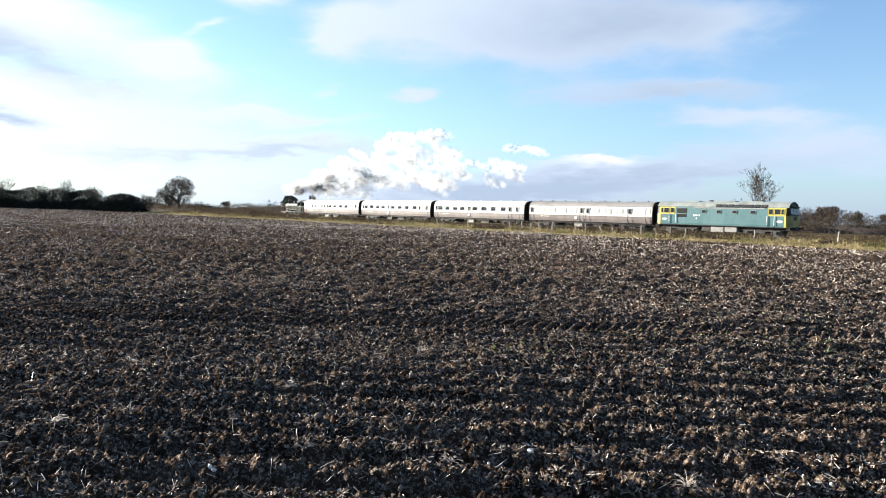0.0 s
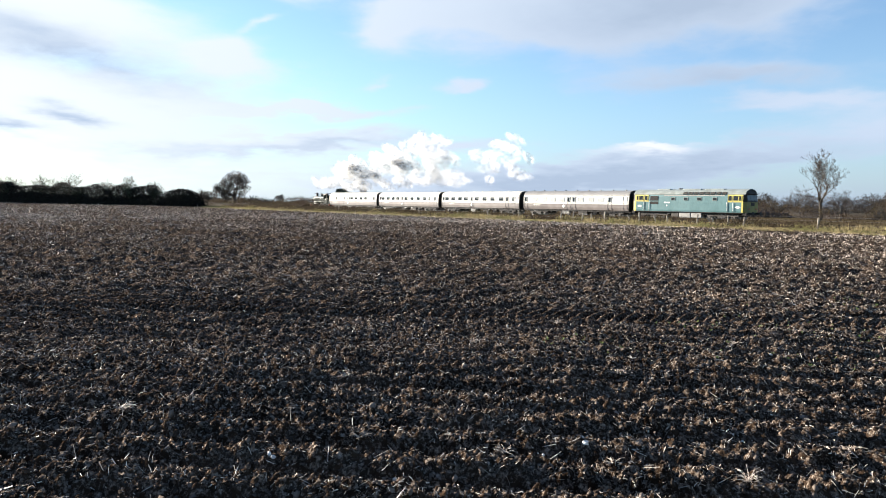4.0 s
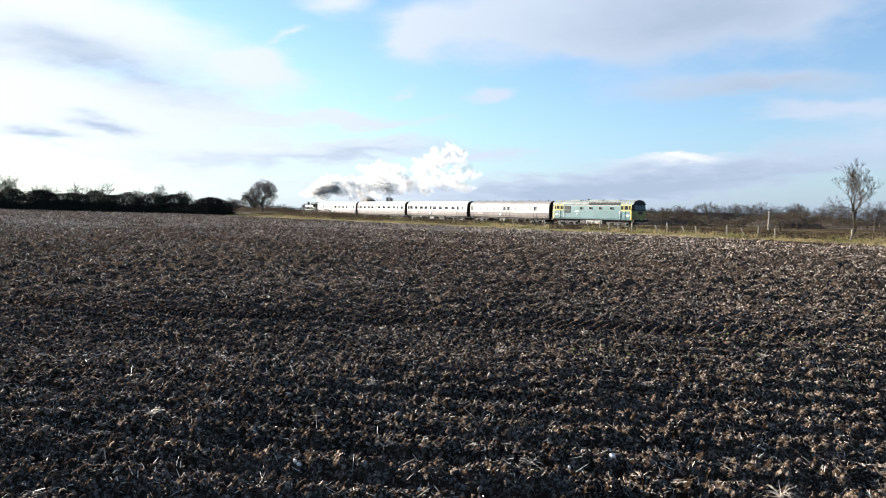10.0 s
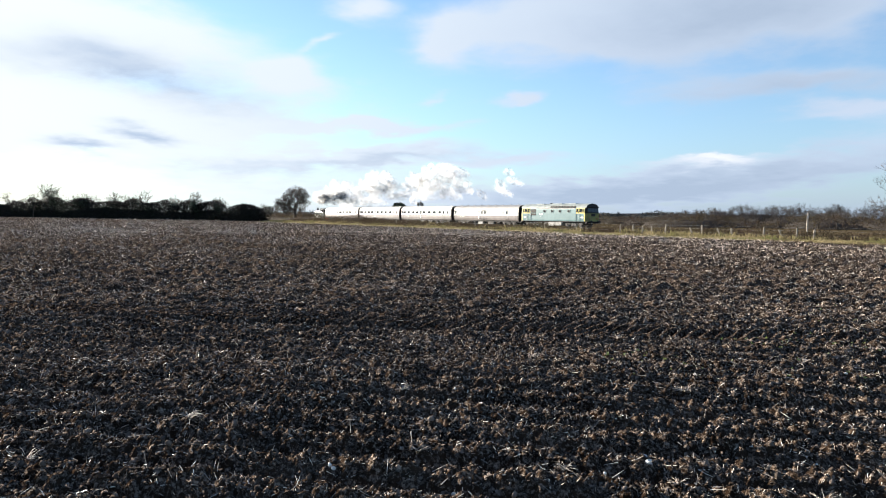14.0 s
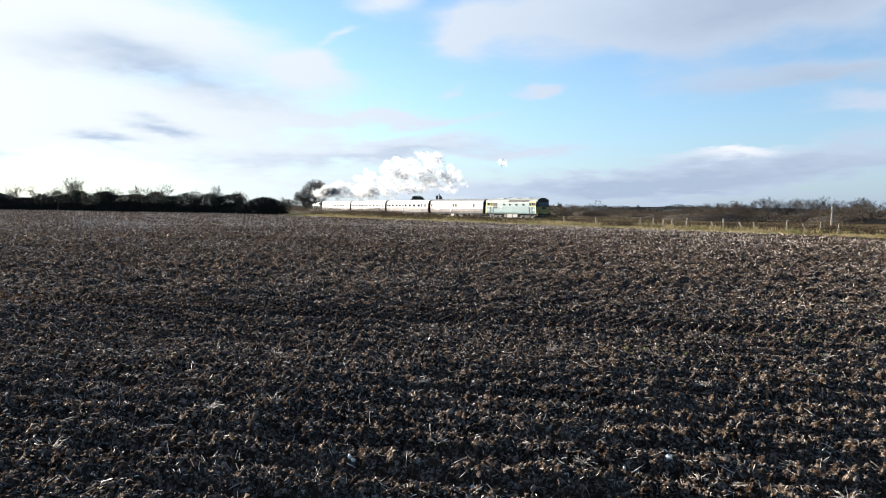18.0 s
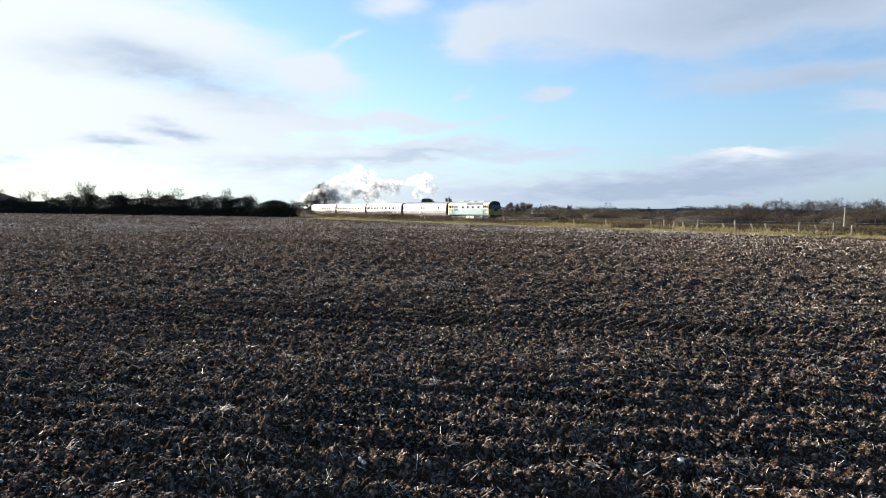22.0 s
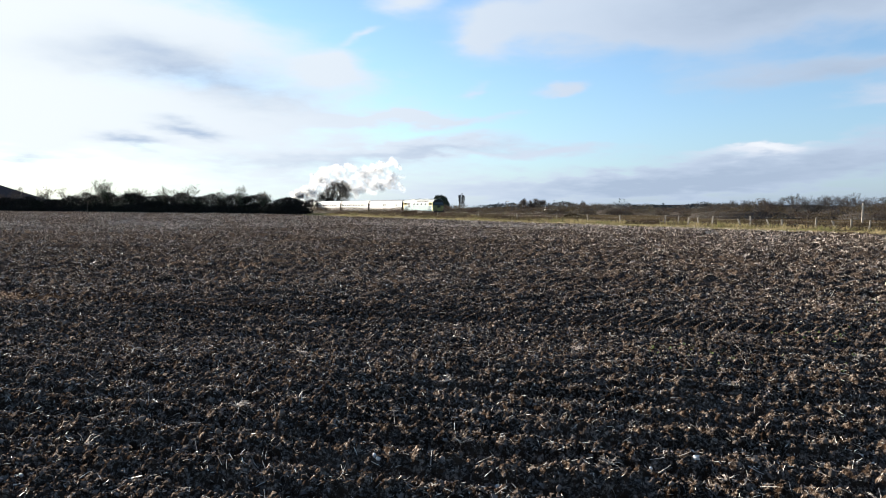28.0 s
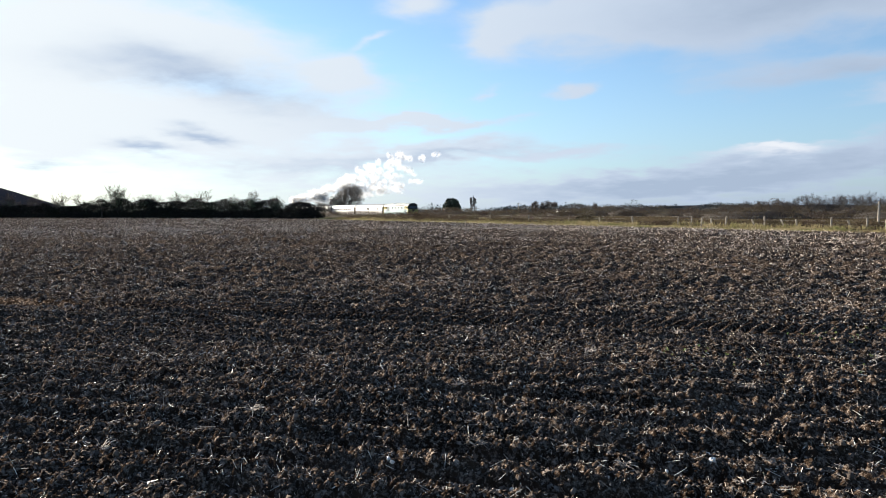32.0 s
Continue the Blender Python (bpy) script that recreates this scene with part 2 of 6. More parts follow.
TURF = material("rough_turf", (0.075, 0.06, 0.032), 0.9, vary=0.4, scale=0.25, second=(0.085, 0.06, 0.038), grain=6, bump=0.5, spec=0.0)
GRASS = material("dry_grass", (0.31, 0.245, 0.13), 0.8, vary=0.3, scale=0.3, second=(0.15, 0.145, 0.055), grain=8, bump=0, island=0.45, spec=0.2, through_light=0.3)
BRAMBLE = material("bramble", (0.056, 0.037, 0.028), 0.9, vary=0.35, scale=0.35, second=(0.08, 0.066, 0.037), grain=8, bump=0, island=0.35, spec=0.05, through_light=0.25)
HEDGE = material("hedge_twigs", (0.026, 0.021, 0.017), 0.85, vary=0.35, scale=0.15, second=(0.017, 0.018, 0.012), grain=5, bump=0, island=0.5, spec=0.03)
SCRUB = material("winter_scrub", (0.085, 0.073, 0.067), 0.9, vary=0.35, scale=0.08, second=(0.06, 0.055, 0.045), grain=4, bump=0, island=0.3, spec=0.03, through_light=0.3)
IVY = material("ivy_leaves", (0.03, 0.045, 0.018), 0.55, vary=0.35, scale=0.6, grain=9, bump=0, island=0.5)
BARK = material("grey_bark", (0.1, 0.08, 0.065), 0.9, vary=0.35, scale=1.5, second=(0.06, 0.055, 0.045), grain=14, bump=0.4, spec=0.2)
TWIG = material("twigs", (0.085, 0.065, 0.052), 0.9, vary=0.3, scale=0.6, grain=10, bump=0, island=0.35, spec=0.2)
FARWOOD = material("far_woodland", (0.075, 0.075, 0.07), 0.95, vary=0.35, scale=0.02, second=(0.05, 0.06, 0.065), grain=0.3, bump=0, spec=0.0)
BALLAST = material("ballast", (0.07, 0.06, 0.052), 0.9, vary=0.5, scale=1.2, second=(0.045, 0.037, 0.031), grain=22, bump=0.8, spec=0.2)
RAILSTEEL = material("rusty_rail", (0.16, 0.085, 0.05), 0.6, 0.4, vary=0.35, scale=3, grain=40, bump=0.1)
SLEEPER = material("weathered_sleeper", (0.09, 0.075, 0.06), 0.9, vary=0.4, scale=2, grain=20, bump=0.4, each=0.25, stretch=(1, 6, 1))
POSTWOOD = material("grey_post_wood", (0.33, 0.285, 0.23), 0.85, vary=0.35, scale=3, second=(0.17, 0.14, 0.11), grain=30, bump=0.4, each=0.3, stretch=(4, 4, 0.6))
FARTREE = material("pale_grey_twigs", (0.16, 0.14, 0.128), 0.9, vary=0.3, scale=0.5, grain=6, bump=0, island=0.3, spec=0.03)
WIRE = material("galvanised_wire", (0.3, 0.3, 0.3), 0.5, 0.7, vary=0.2, bump=0)
BLUE = material("faded_teal_blue_paint", (0.072, 0.165, 0.174), 0.5, vary=0.2, scale=0.7, second=(0.095, 0.2, 0.21), grain=9, bump=0.05, stretch=(1, 1, 0.4))
YELLOW = material("warning_yellow_paint", (0.62, 0.5, 0.09), 0.5, vary=0.12, scale=1.5, second=(0.54, 0.44, 0.12), grain=12, bump=0.05)
ROOFGREY = material("grey_green_roof_paint", (0.25, 0.275, 0.255), 0.65, vary=0.25, scale=1.1, second=(0.17, 0.185, 0.17), grain=10, bump=0.1, stretch=(1, 0.5, 1))
CREAM = material("cream_coach_paint", (0.8, 0.76, 0.68), 0.42, vary=0.1, scale=0.6, second=(0.74, 0.69, 0.6), grain=7, bump=0.03, stretch=(1, 1, 0.35))
BROWN = material("brown_grey_coach_paint", (0.17, 0.14, 0.127), 0.5, vary=0.15, scale=0.8, second=(0.22, 0.185, 0.17), grain=8, bump=0.03, stretch=(1, 1, 0.4))
BANDGREY = material("faded_brown_grey_paint", (0.22, 0.185, 0.17), 0.5, vary=0.15, scale=0.8, second=(0.27, 0.235, 0.215), grain=8, bump=0.03, stretch=(1, 1, 0.4))
COACHROOF = material("pale_coach_roof", (0.56, 0.54, 0.49), 0.6, vary=0.2, scale=0.5, second=(0.44, 0.4, 0.34), grain=8, bump=0.06, stretch=(1, 0.4, 1))
VANROOF = material("grey_van_roof", (0.22, 0.21, 0.2), 0.6, vary=0.2, scale=0.5, second=(0.16, 0.15, 0.14), grain=8, bump=0.08, stretch=(1, 0.4, 1))
BLACK = material("sooty_black", (0.018, 0.017, 0.016), 0.6, vary=0.35, scale=1.5, second=(0.035, 0.03, 0.026), grain=14, bump=0.15, spec=0.2)
UNDER = material("brake_dust_brown", (0.06, 0.05, 0.042), 0.75, vary=0.4, scale=1.4, second=(0.035, 0.03, 0.027), grain=16, bump=0.25)
PALEBOX = material("pale_grey_box", (0.36, 0.34, 0.31), 0.65, vary=0.25, scale=1.5, grain=14, bump=0.1)
TYRE = material("worn_wheel_steel", (0.25, 0.23, 0.21), 0.35, 0.8, vary=0.25, scale=4, grain=30, bump=0.05)
GLASS = material("dark_window_glass", (0.02, 0.022, 0.025), 0.12, vary=0.1, scale=1, grain=5, bump=0, spec=0.4)
FROST = material("frosted_window_glass", (0.5, 0.49, 0.46), 0.3, vary=0.12, scale=2, grain=8, bump=0)
TRIM = material("aluminium_trim", (0.6, 0.6, 0.58), 0.35, 0.7, vary=0.15, bump=0)
WHITE = material("white_paint", (0.78, 0.78, 0.76), 0.5, vary=0.08, scale=3, grain=20, bump=0)
LOCOGREEN = material("dark_green_loco_paint", (0.012, 0.017, 0.013), 0.28, spec=0.3, vary=0.2, scale=1.2, grain=10, bump=0.03)
COPPER = material("polished_brass", (0.6, 0.42, 0.18), 0.25, 1.0, vary=0.15, bump=0)
# darker copy of the warning yellow: shade on the cab ends in the colour, with grime
SHADEYELLOW = material("shaded_grimy_yellow_paint", (0.24, 0.21, 0.05), 0.6, vary=0.25, scale=1.2, second=(0.14, 0.135, 0.05), grain=12, bump=0.05)
REDPAINT = material("red_bufferbeam_paint", (0.4, 0.05, 0.03), 0.5, vary=0.2, bump=0.02)
CANOPYHOUSE = material("far_house_render", (0.75, 0.73, 0.68), 0.8, vary=0.1, scale=0.5, bump=0)
SLATE = material("slate_roof", (0.09, 0.09, 0.1), 0.7, vary=0.2, scale=1, bump=0.1)
HILLWOOD = material("hillside_heath", (0.022, 0.024, 0.032), 0.95, vary=0.3, scale=0.02, second=(0.03, 0.03, 0.034), grain=0.2, bump=0, spec=0.0)

STEAM = bpy.data.materials.new("steam")
STEAM.use_nodes = True
SN = STEAM.node_tree
SN.nodes.remove(SN.nodes["Principled BSDF"])
s_p, s_t = SN.nodes.new("ShaderNodeBsdfDiffuse"), SN.nodes.new("ShaderNodeBsdfTranslucent")
for n in (s_p, s_t):
    n.inputs[0].default_value = (0.99, 0.99, 0.99, 1)
s_h, s_x, s_y = SN.nodes.new("ShaderNodeBsdfTransparent"), SN.nodes.new("ShaderNodeMixShader"), SN.nodes.new("ShaderNodeMixShader")
s_y.inputs[0].default_value = 0.9
SN.links.new(s_p.outputs[0], s_y.inputs[1])
SN.links.new(s_t.outputs[0], s_y.inputs[2])
s_c, s_n, s_r = SN.nodes.new("ShaderNodeTexCoord"), SN.nodes.new("ShaderNodeTexNoise"), SN.nodes.new("ShaderNodeMapRange")
s_n.inputs["Scale"].default_value, s_n.inputs["Detail"].default_value = 0.9, 6
SN.links.new(s_c.outputs["Object"], s_n.inputs["Vector"])
SN.links.new(s_n.outputs["Fac"], s_r.inputs[0])
for i, v in enumerate((0.34, 0.62, 0.25, 1.0)):
    s_r.inputs[i + 1].default_value = v
s_v, s_l, s_f, s_k = SN.nodes.new("ShaderNodeVectorMath"), SN.nodes.new("ShaderNodeVectorMath"), SN.nodes.new("ShaderNodeMapRange"), SN.nodes.new("ShaderNodeMath")
s_v.operation, s_l.operation, s_k.operation = "DIVIDE", "LENGTH", "MULTIPLY"
SN.links.new(s_c.outputs["Object"], s_v.inputs[0])
s_v.inputs[1].default_value = (3.2, 1.3, 1.28)
SN.links.new(s_v.outputs[0], s_l.inputs[0])
SN.links.new(s_l.outputs["Value"], s_f.inputs[0])
for i, v in enumerate((0.35, 1.0, 0.24, 0.04)):          # thinner towards the rim of a puff
    s_f.inputs[i + 1].default_value = v
SN.links.new(s_r.outputs[0], s_k.inputs[0])
SN.links.new(s_f.outputs[0], s_k.inputs[1])
SN.links.new(s_k.outputs[0], s_x.inputs[0])
SN.links.new(s_h.outputs[0], s_x.inputs[1])
SN.links.new(s_y.outputs[0], s_x.inputs[2])
SN.links.new(s_x.outputs[0], SN.nodes["Material Output"].inputs[0])
scene.cycles.transparent_max_bounces = 32
scene.cycles.max_bounces = 16
scene.cycles.diffuse_bounces = 14


# ---- builders ----
def fast_mesh(name, verts, faces, mat, smooth=False):
    """A mesh from arrays: verts (n, 3), faces (m, 3 or 4)."""
    verts, faces = np.asarray(verts, dtype=np.float32), np.asarray(faces, dtype=np.int32)
    me = bpy.data.meshes.new(name)
    k = faces.shape[1]
    me.vertices.add(len(verts))
    me.vertices.foreach_set("co", verts.ravel())
    me.loops.add(faces.size)
    me.loops.foreach_set("vertex_index", faces.ravel())
    me.polygons.add(len(faces))
    me.polygons.foreach_set("loop_start", np.arange(0, faces.size, k, dtype=np.int32))
    me.polygons.foreach_set("loop_total", np.full(len(faces), k, dtype=np.int32))
    if smooth:
        me.polygons.foreach_set("use_smooth", np.ones(len(faces), dtype=bool))
    for m in mat if isinstance(mat, (list, tuple)) else (mat,):
        me.materials.append(m)
    me.update(calc_edges=True)
    return me


def part(name, bm, mat, parent, label="", smooth=False):
    """Links a bmesh as one mesh object under a thing or part."""
    me = bpy.data.meshes.new(name)
    bmesh.ops.recalc_face_normals(bm, faces=bm.faces)
    if smooth:
        for f in bm.faces:
            f.smooth = True
    bm.to_mesh(me)
    bm.free()
    me.materials.append(mat)
    ob = new(name, me)
    ob.parent = parent
    if label:
        ob["label"] = label
    return ob


def sub(name, me, parent, m=None, label=""):
    ob = new(name, me)
    ob.parent = parent
    if m is not None:
        ob.matrix_basis = m
    if label:
        ob["label"] = label
    return ob


def block(bm, lo, hi, bevel=0.0):
    """A box between two corners, with its edges rounded."""
    c, s = [(a + b) / 2 for a, b in zip(lo, hi)], [b - a for a, b in zip(lo, hi)]
    made = bmesh.ops.create_cube(bm, size=1, matrix=Matrix.Translation(c) @ Matrix.Diagonal((*s, 1)))["verts"]
    if bevel:
        es = list({e for v in made for e in v.link_edges})
        bmesh.ops.bevel(bm, geom=es, offset=bevel, segments=2, affect="EDGES", profile=0.5)
    return bm


def rod(bm, a, b, ra, rb=None, n=10):
    """A tapered round bar from a to b."""
    a, b = Vector(a), Vector(b)
    m = Matrix.Translation((a + b) / 2) @ (b - a).to_track_quat("Z", "Y").to_matrix().to_4x4()
    bmesh.ops.create_cone(bm, cap_ends=True, segments=n, radius1=ra, radius2=ra if rb is None else rb, depth=(b - a).length, matrix=m)
    return bm


def prism(bm, outline, x0, x1, caps=True):
    """A shape given in the (y, z) plane, drawn out along x."""
    rings = [[bm.verts.new((x, y, z)) for y, z in outline] for x in (x0, x1)]
    n = len(outline)
    for i in range(n if caps else n - 1):
        bm.faces.new((rings[0][i], rings[0][(i + 1) % n], rings[1][(i + 1) % n], rings[1][i]))
    if caps:
        bm.faces.new(rings[0])
        bm.faces.new(rings[1])
    return bm


def plate(bm, outline, x0, x1, thick=0.03):
    """A thin shell that follows an open (y, z) line from x0 to x1."""
    pts = [Vector((0, y, z)) for y, z in outline]
    inner = []
    for i, p in enumerate(pts):
        d = (pts[min(i + 1, len(pts) - 1)] - pts[max(i - 1, 0)]).normalized()
        inner.append(p + Vector((0, -d.z, d.y)) * thick)
    return prism(bm, [(p.y, p.z) for p in pts] + [(p.y, p.z) for p in reversed(inner)], x0, x1)


def thing(name, label, category, group="", kind=""):
    return tagged(new(name), label, category, group, kind)


def lattice(ix, iy, seed):
    n = (ix.astype(np.int64) * 374761393 + iy.astype(np.int64) * 668265263 + seed * 974634777) & 0xFFFFFFFF
    n = ((n ^ (n >> 13)) * 1274126177) & 0xFFFFFFFF
    return ((n ^ (n >> 16)) & 0xFFFF) / 65535.0


def vnoise(x, y, seed=0):
    """Smooth value noise, 0 to 1, for arrays."""
    x, y = np.asarray(x, float), np.asarray(y, float)
    ix, iy = np.floor(x), np.floor(y)
    fx, fy = x - ix, y - iy
    fx, fy = fx * fx * (3 - 2 * fx), fy * fy * (3 - 2 * fy)
    a, b, c, d = (lattice(ix + i, iy + j, seed) for i, j in ((0, 0), (1, 0), (0, 1), (1, 1)))
    return (a * (1 - fx) + b * fx) * (1 - fy) + (c * (1 - fx) + d * fx) * fy


def scatter(template, tfaces, place, turns, scale):
    """Copies of a small shape: turns (n, 3, 3), scale (n, 3), as one pair of arrays."""
    t = np.asarray(template)[None] * np.asarray(scale)[:, None]
    v = np.einsum("nij,nkj->nki", turns, t) + np.asarray(place)[:, None]
    k = t.shape[1]
    f = np.asarray(tfaces)[None] + (np.arange(len(v)) * k)[:, None, None]
    return v.reshape(-1, 3), f.reshape(-1, f.shape[2])


def rotations(yaw, pitch, roll):
    cz, sz, cy, sy, cx, sx = np.cos(yaw), np.sin(yaw), np.cos(pitch), np.sin(pitch), np.cos(roll), np.sin(roll)
    return np.stack([np.stack([cz * cy, cz * sy * sx - sz * cx, cz * sy * cx + sz * sx], -1),
                     np.stack([sz * cy, sz * sy * sx + cz * cx, sz * sy * cx - cz * sx], -1),
                     np.stack([-sy, cy * sx, cy * cx], -1)], -2)


def tubes(p0, p1, r0, r1, n=4):
    """Many tapered bars as one pair of arrays."""
    p0, p1 = np.asarray(p0, float), np.asarray(p1, float)
    d = p1 - p0
    d /= np.linalg.norm(d, axis=1, keepdims=True) + 1e-9
    ref = np.where(np.abs(d[:, 2:3]) < 0.9, np.array([[0, 0, 1.0]]), np.array([[1.0, 0, 0]]))
    u = np.cross(d, ref)
    u /= np.linalg.norm(u, axis=1, keepdims=True) + 1e-9
    w = np.cross(d, u)
    a = np.arange(n) / n * 2 * math.pi
    ring = np.cos(a)[None, :, None] * u[:, None] + np.sin(a)[None, :, None] * w[:, None]
    v = np.concatenate([p0[:, None] + ring * np.asarray(r0)[:, None, None], p1[:, None] + ring * np.asarray(r1)[:, None, None]], 1)
    i = np.arange(n)
    f = np.stack([i, (i + 1) % n, (i + 1) % n + n, i + n], -1)
    f = f[None] + (np.arange(len(p0)) * 2 * n)[:, None, None]
    return v.reshape(-1, 3), f.reshape(-1, 4)

# ---- the plan: the railway runs straight, heading to the left of north ----
HEAD = 42.31
TD = Vector((-math.sin(radians(HEAD)), math.cos(radians(HEAD)), 0))      # the way the train goes
TN = Vector((math.cos(radians(HEAD)), math.sin(radians(HEAD)), 0))       # across the line, away from the field
P0 = Vector((37.16, 71.84, 0))


def rail_z(s):
    return 0.16 - 0.0014 * s


def on_line(s, off, z=0.0):
    """A place s metres along the railway, off metres across it, z over the rail."""
    p = P0 + TD * s + TN * off
    return Vector((p.x, p.y, rail_z(s) + z))


def across(x, y):
    return (x - P0.x) * TN.x + (y - P0.y) * TN.y


FIELD_EDGE = -24.5
TRACK_Y = 10.4


def clumps(x, y, cell, seed):
    """Height of rounded clods strewn one to a cell of so many metres."""
    ix, iy = np.floor(x / cell), np.floor(y / cell)
    best = np.zeros_like(x)
    for k in range(9):
        kx, ky = ix + k % 3 - 1, iy + k // 3 - 1
        r = (0.25 + 0.5 * lattice(kx, ky, seed + 2)) * cell
        d2 = ((x - (kx + lattice(kx, ky, seed)) * cell) ** 2 + (y - (ky + lattice(kx, ky, seed + 1)) * cell) ** 2) / (r * r)
        best = np.maximum(best, np.sqrt(np.clip(1 - d2, 0, 1)) * r)
    return best


def tilth(x, y):
    """Relief of the cultivated soil: broken ridges along x, clods and crumbs."""
    r = np.hypot(x, y)
    wav = vnoise(x * 0.35, y * 0.35, 5) * 1.6 + vnoise(x * 1.3, y * 1.3, 6) * 0.9
    turns = (y * 0.998 + x * 0.03) / 0.52 + wav * 0.16
    furrow = np.exp(-((turns - np.round(turns)) / 0.19) ** 2)
    strength = np.clip(2.0 * vnoise(x * 0.22, y * 0.9, 7) - 0.5, 0.0, 1.2)
    z = -0.17 * furrow * strength
    z = z + 0.05 * (vnoise(x * 1.7, y * 2.1, 8) - 0.5)
    z = z + 0.8 * clumps(x, y, 0.085, 50) * np.clip(1.6 - r / 18, 0, 1) + 1.1 * clumps(x * 0.75, y * 1.5, 0.2, 40) * np.clip(r / 16 - 0.4, 0.1, 1)
    z = z + 0.04 * (vnoise(x * 14.0, y * 14.0, 10) - 0.5) * np.clip(1.3 - r / 25, 0, 1)
    z = z + 0.05 * (vnoise(x * 33.0, y * 33.0, 11) - 0.5) * np.clip(1.3 - r / 16, 0, 1)
    z = z + 0.03 * (vnoise(x * 61.0, y * 61.0, 13) - 0.5) * np.clip(1.3 - r / 9, 0, 1)
    # the pressed strip of one tractor wheel, with slanting lugs
    yy = y - TRACK_Y - 0.05 * np.sin(x * 0.4)
    strip = np.clip(1 - np.abs(yy / 0.36) ** 6, 0, 1)
    lug = np.clip(np.sin(2 * math.pi * (x * 1.0 - 0.6 * yy) / 0.19) * 1.5, -1, 1)
    fade = strip * np.clip(1.5 - vnoise(x * 0.25, y * 0.0, 12) * 1.1, 0, 1)
    return z * (1 - 0.85 * fade) + fade * (-0.02 + 0.085 * lug) - 0.03 - 0.11 * (np.exp(-((yy + 0.56) / 0.1) ** 2) + 0.7 * np.exp(-((yy - 0.52) / 0.1) ** 2)) * np.clip(fade + 0.4, 0, 1)


def build_ground():
    front = np.radians(np.arange(-56.0, 38.01, 0.15))
    back = np.radians(np.arange(42.0, 302.0, 4.0))
    ang = np.concatenate([front, back])
    rad = [0.02, 0.6, 1.2, 1.8]
    for reach, ratio in ((14, 1.0043), (45, 1.006), (115, 1.01), (260, 1.03)):
        while rad[-1] < reach:
            rad.append(rad[-1] * ratio)
    while rad[-1] < 4600:
        rad.append(rad[-1] * 1.09)
    rad = np.array(rad)
    R, A = np.meshgrid(rad, ang, indexing="ij")
    X, Y = R * np.sin(A), R * np.cos(A)
    Z = tilth(X, Y) * np.clip(1.6 - R / 120, 0, 1)
    acr = across(X, Y)
    Z = np.where(acr > FIELD_EDGE + 0.5, -0.08, Z)
    n, m = len(rad), len(ang)
    v = np.stack([X, Y, Z], -1).reshape(-1, 3)
    i, j = np.meshgrid(np.arange(n - 1), np.arange(m), indexing="ij")
    a, b, c, d = i * m + j, i * m + (j + 1) % m, (i + 1) * m + (j + 1) % m, (i + 1) * m + j
    faces = np.stack([a, d, c, b], -1).reshape(-1, 4)
    me = fast_mesh("ground", v, faces, (SOIL, TURF))
    cx, cy = X[:-1].ravel(), Y[:-1].ravel()
    far = (across(cx, cy) > FIELD_EDGE + 0.3) | (np.hypot(cx, cy) > 300)
    me.polygons.foreach_set("material_index", far.astype(np.int32))
    return tagged(new("ground", me), "dark ploughed field of moist clods and straw, meeting rough turf", "field", kind="structure")


build_ground()


def wedge(n, r0, r1, power=2.0, a0=-60.0, a1=38.0):
    """n places in a stretch of field, thinning out with distance."""
    r = r0 * (r1 / r0) ** np.random.rand(n) if power == 0 else (r0 ** power + (r1 ** power - r0 ** power) * np.random.rand(n)) ** (1 / power)
    a = np.radians(a0 + (a1 - a0) * np.random.rand(n))
    return r * np.sin(a), r * np.cos(a)


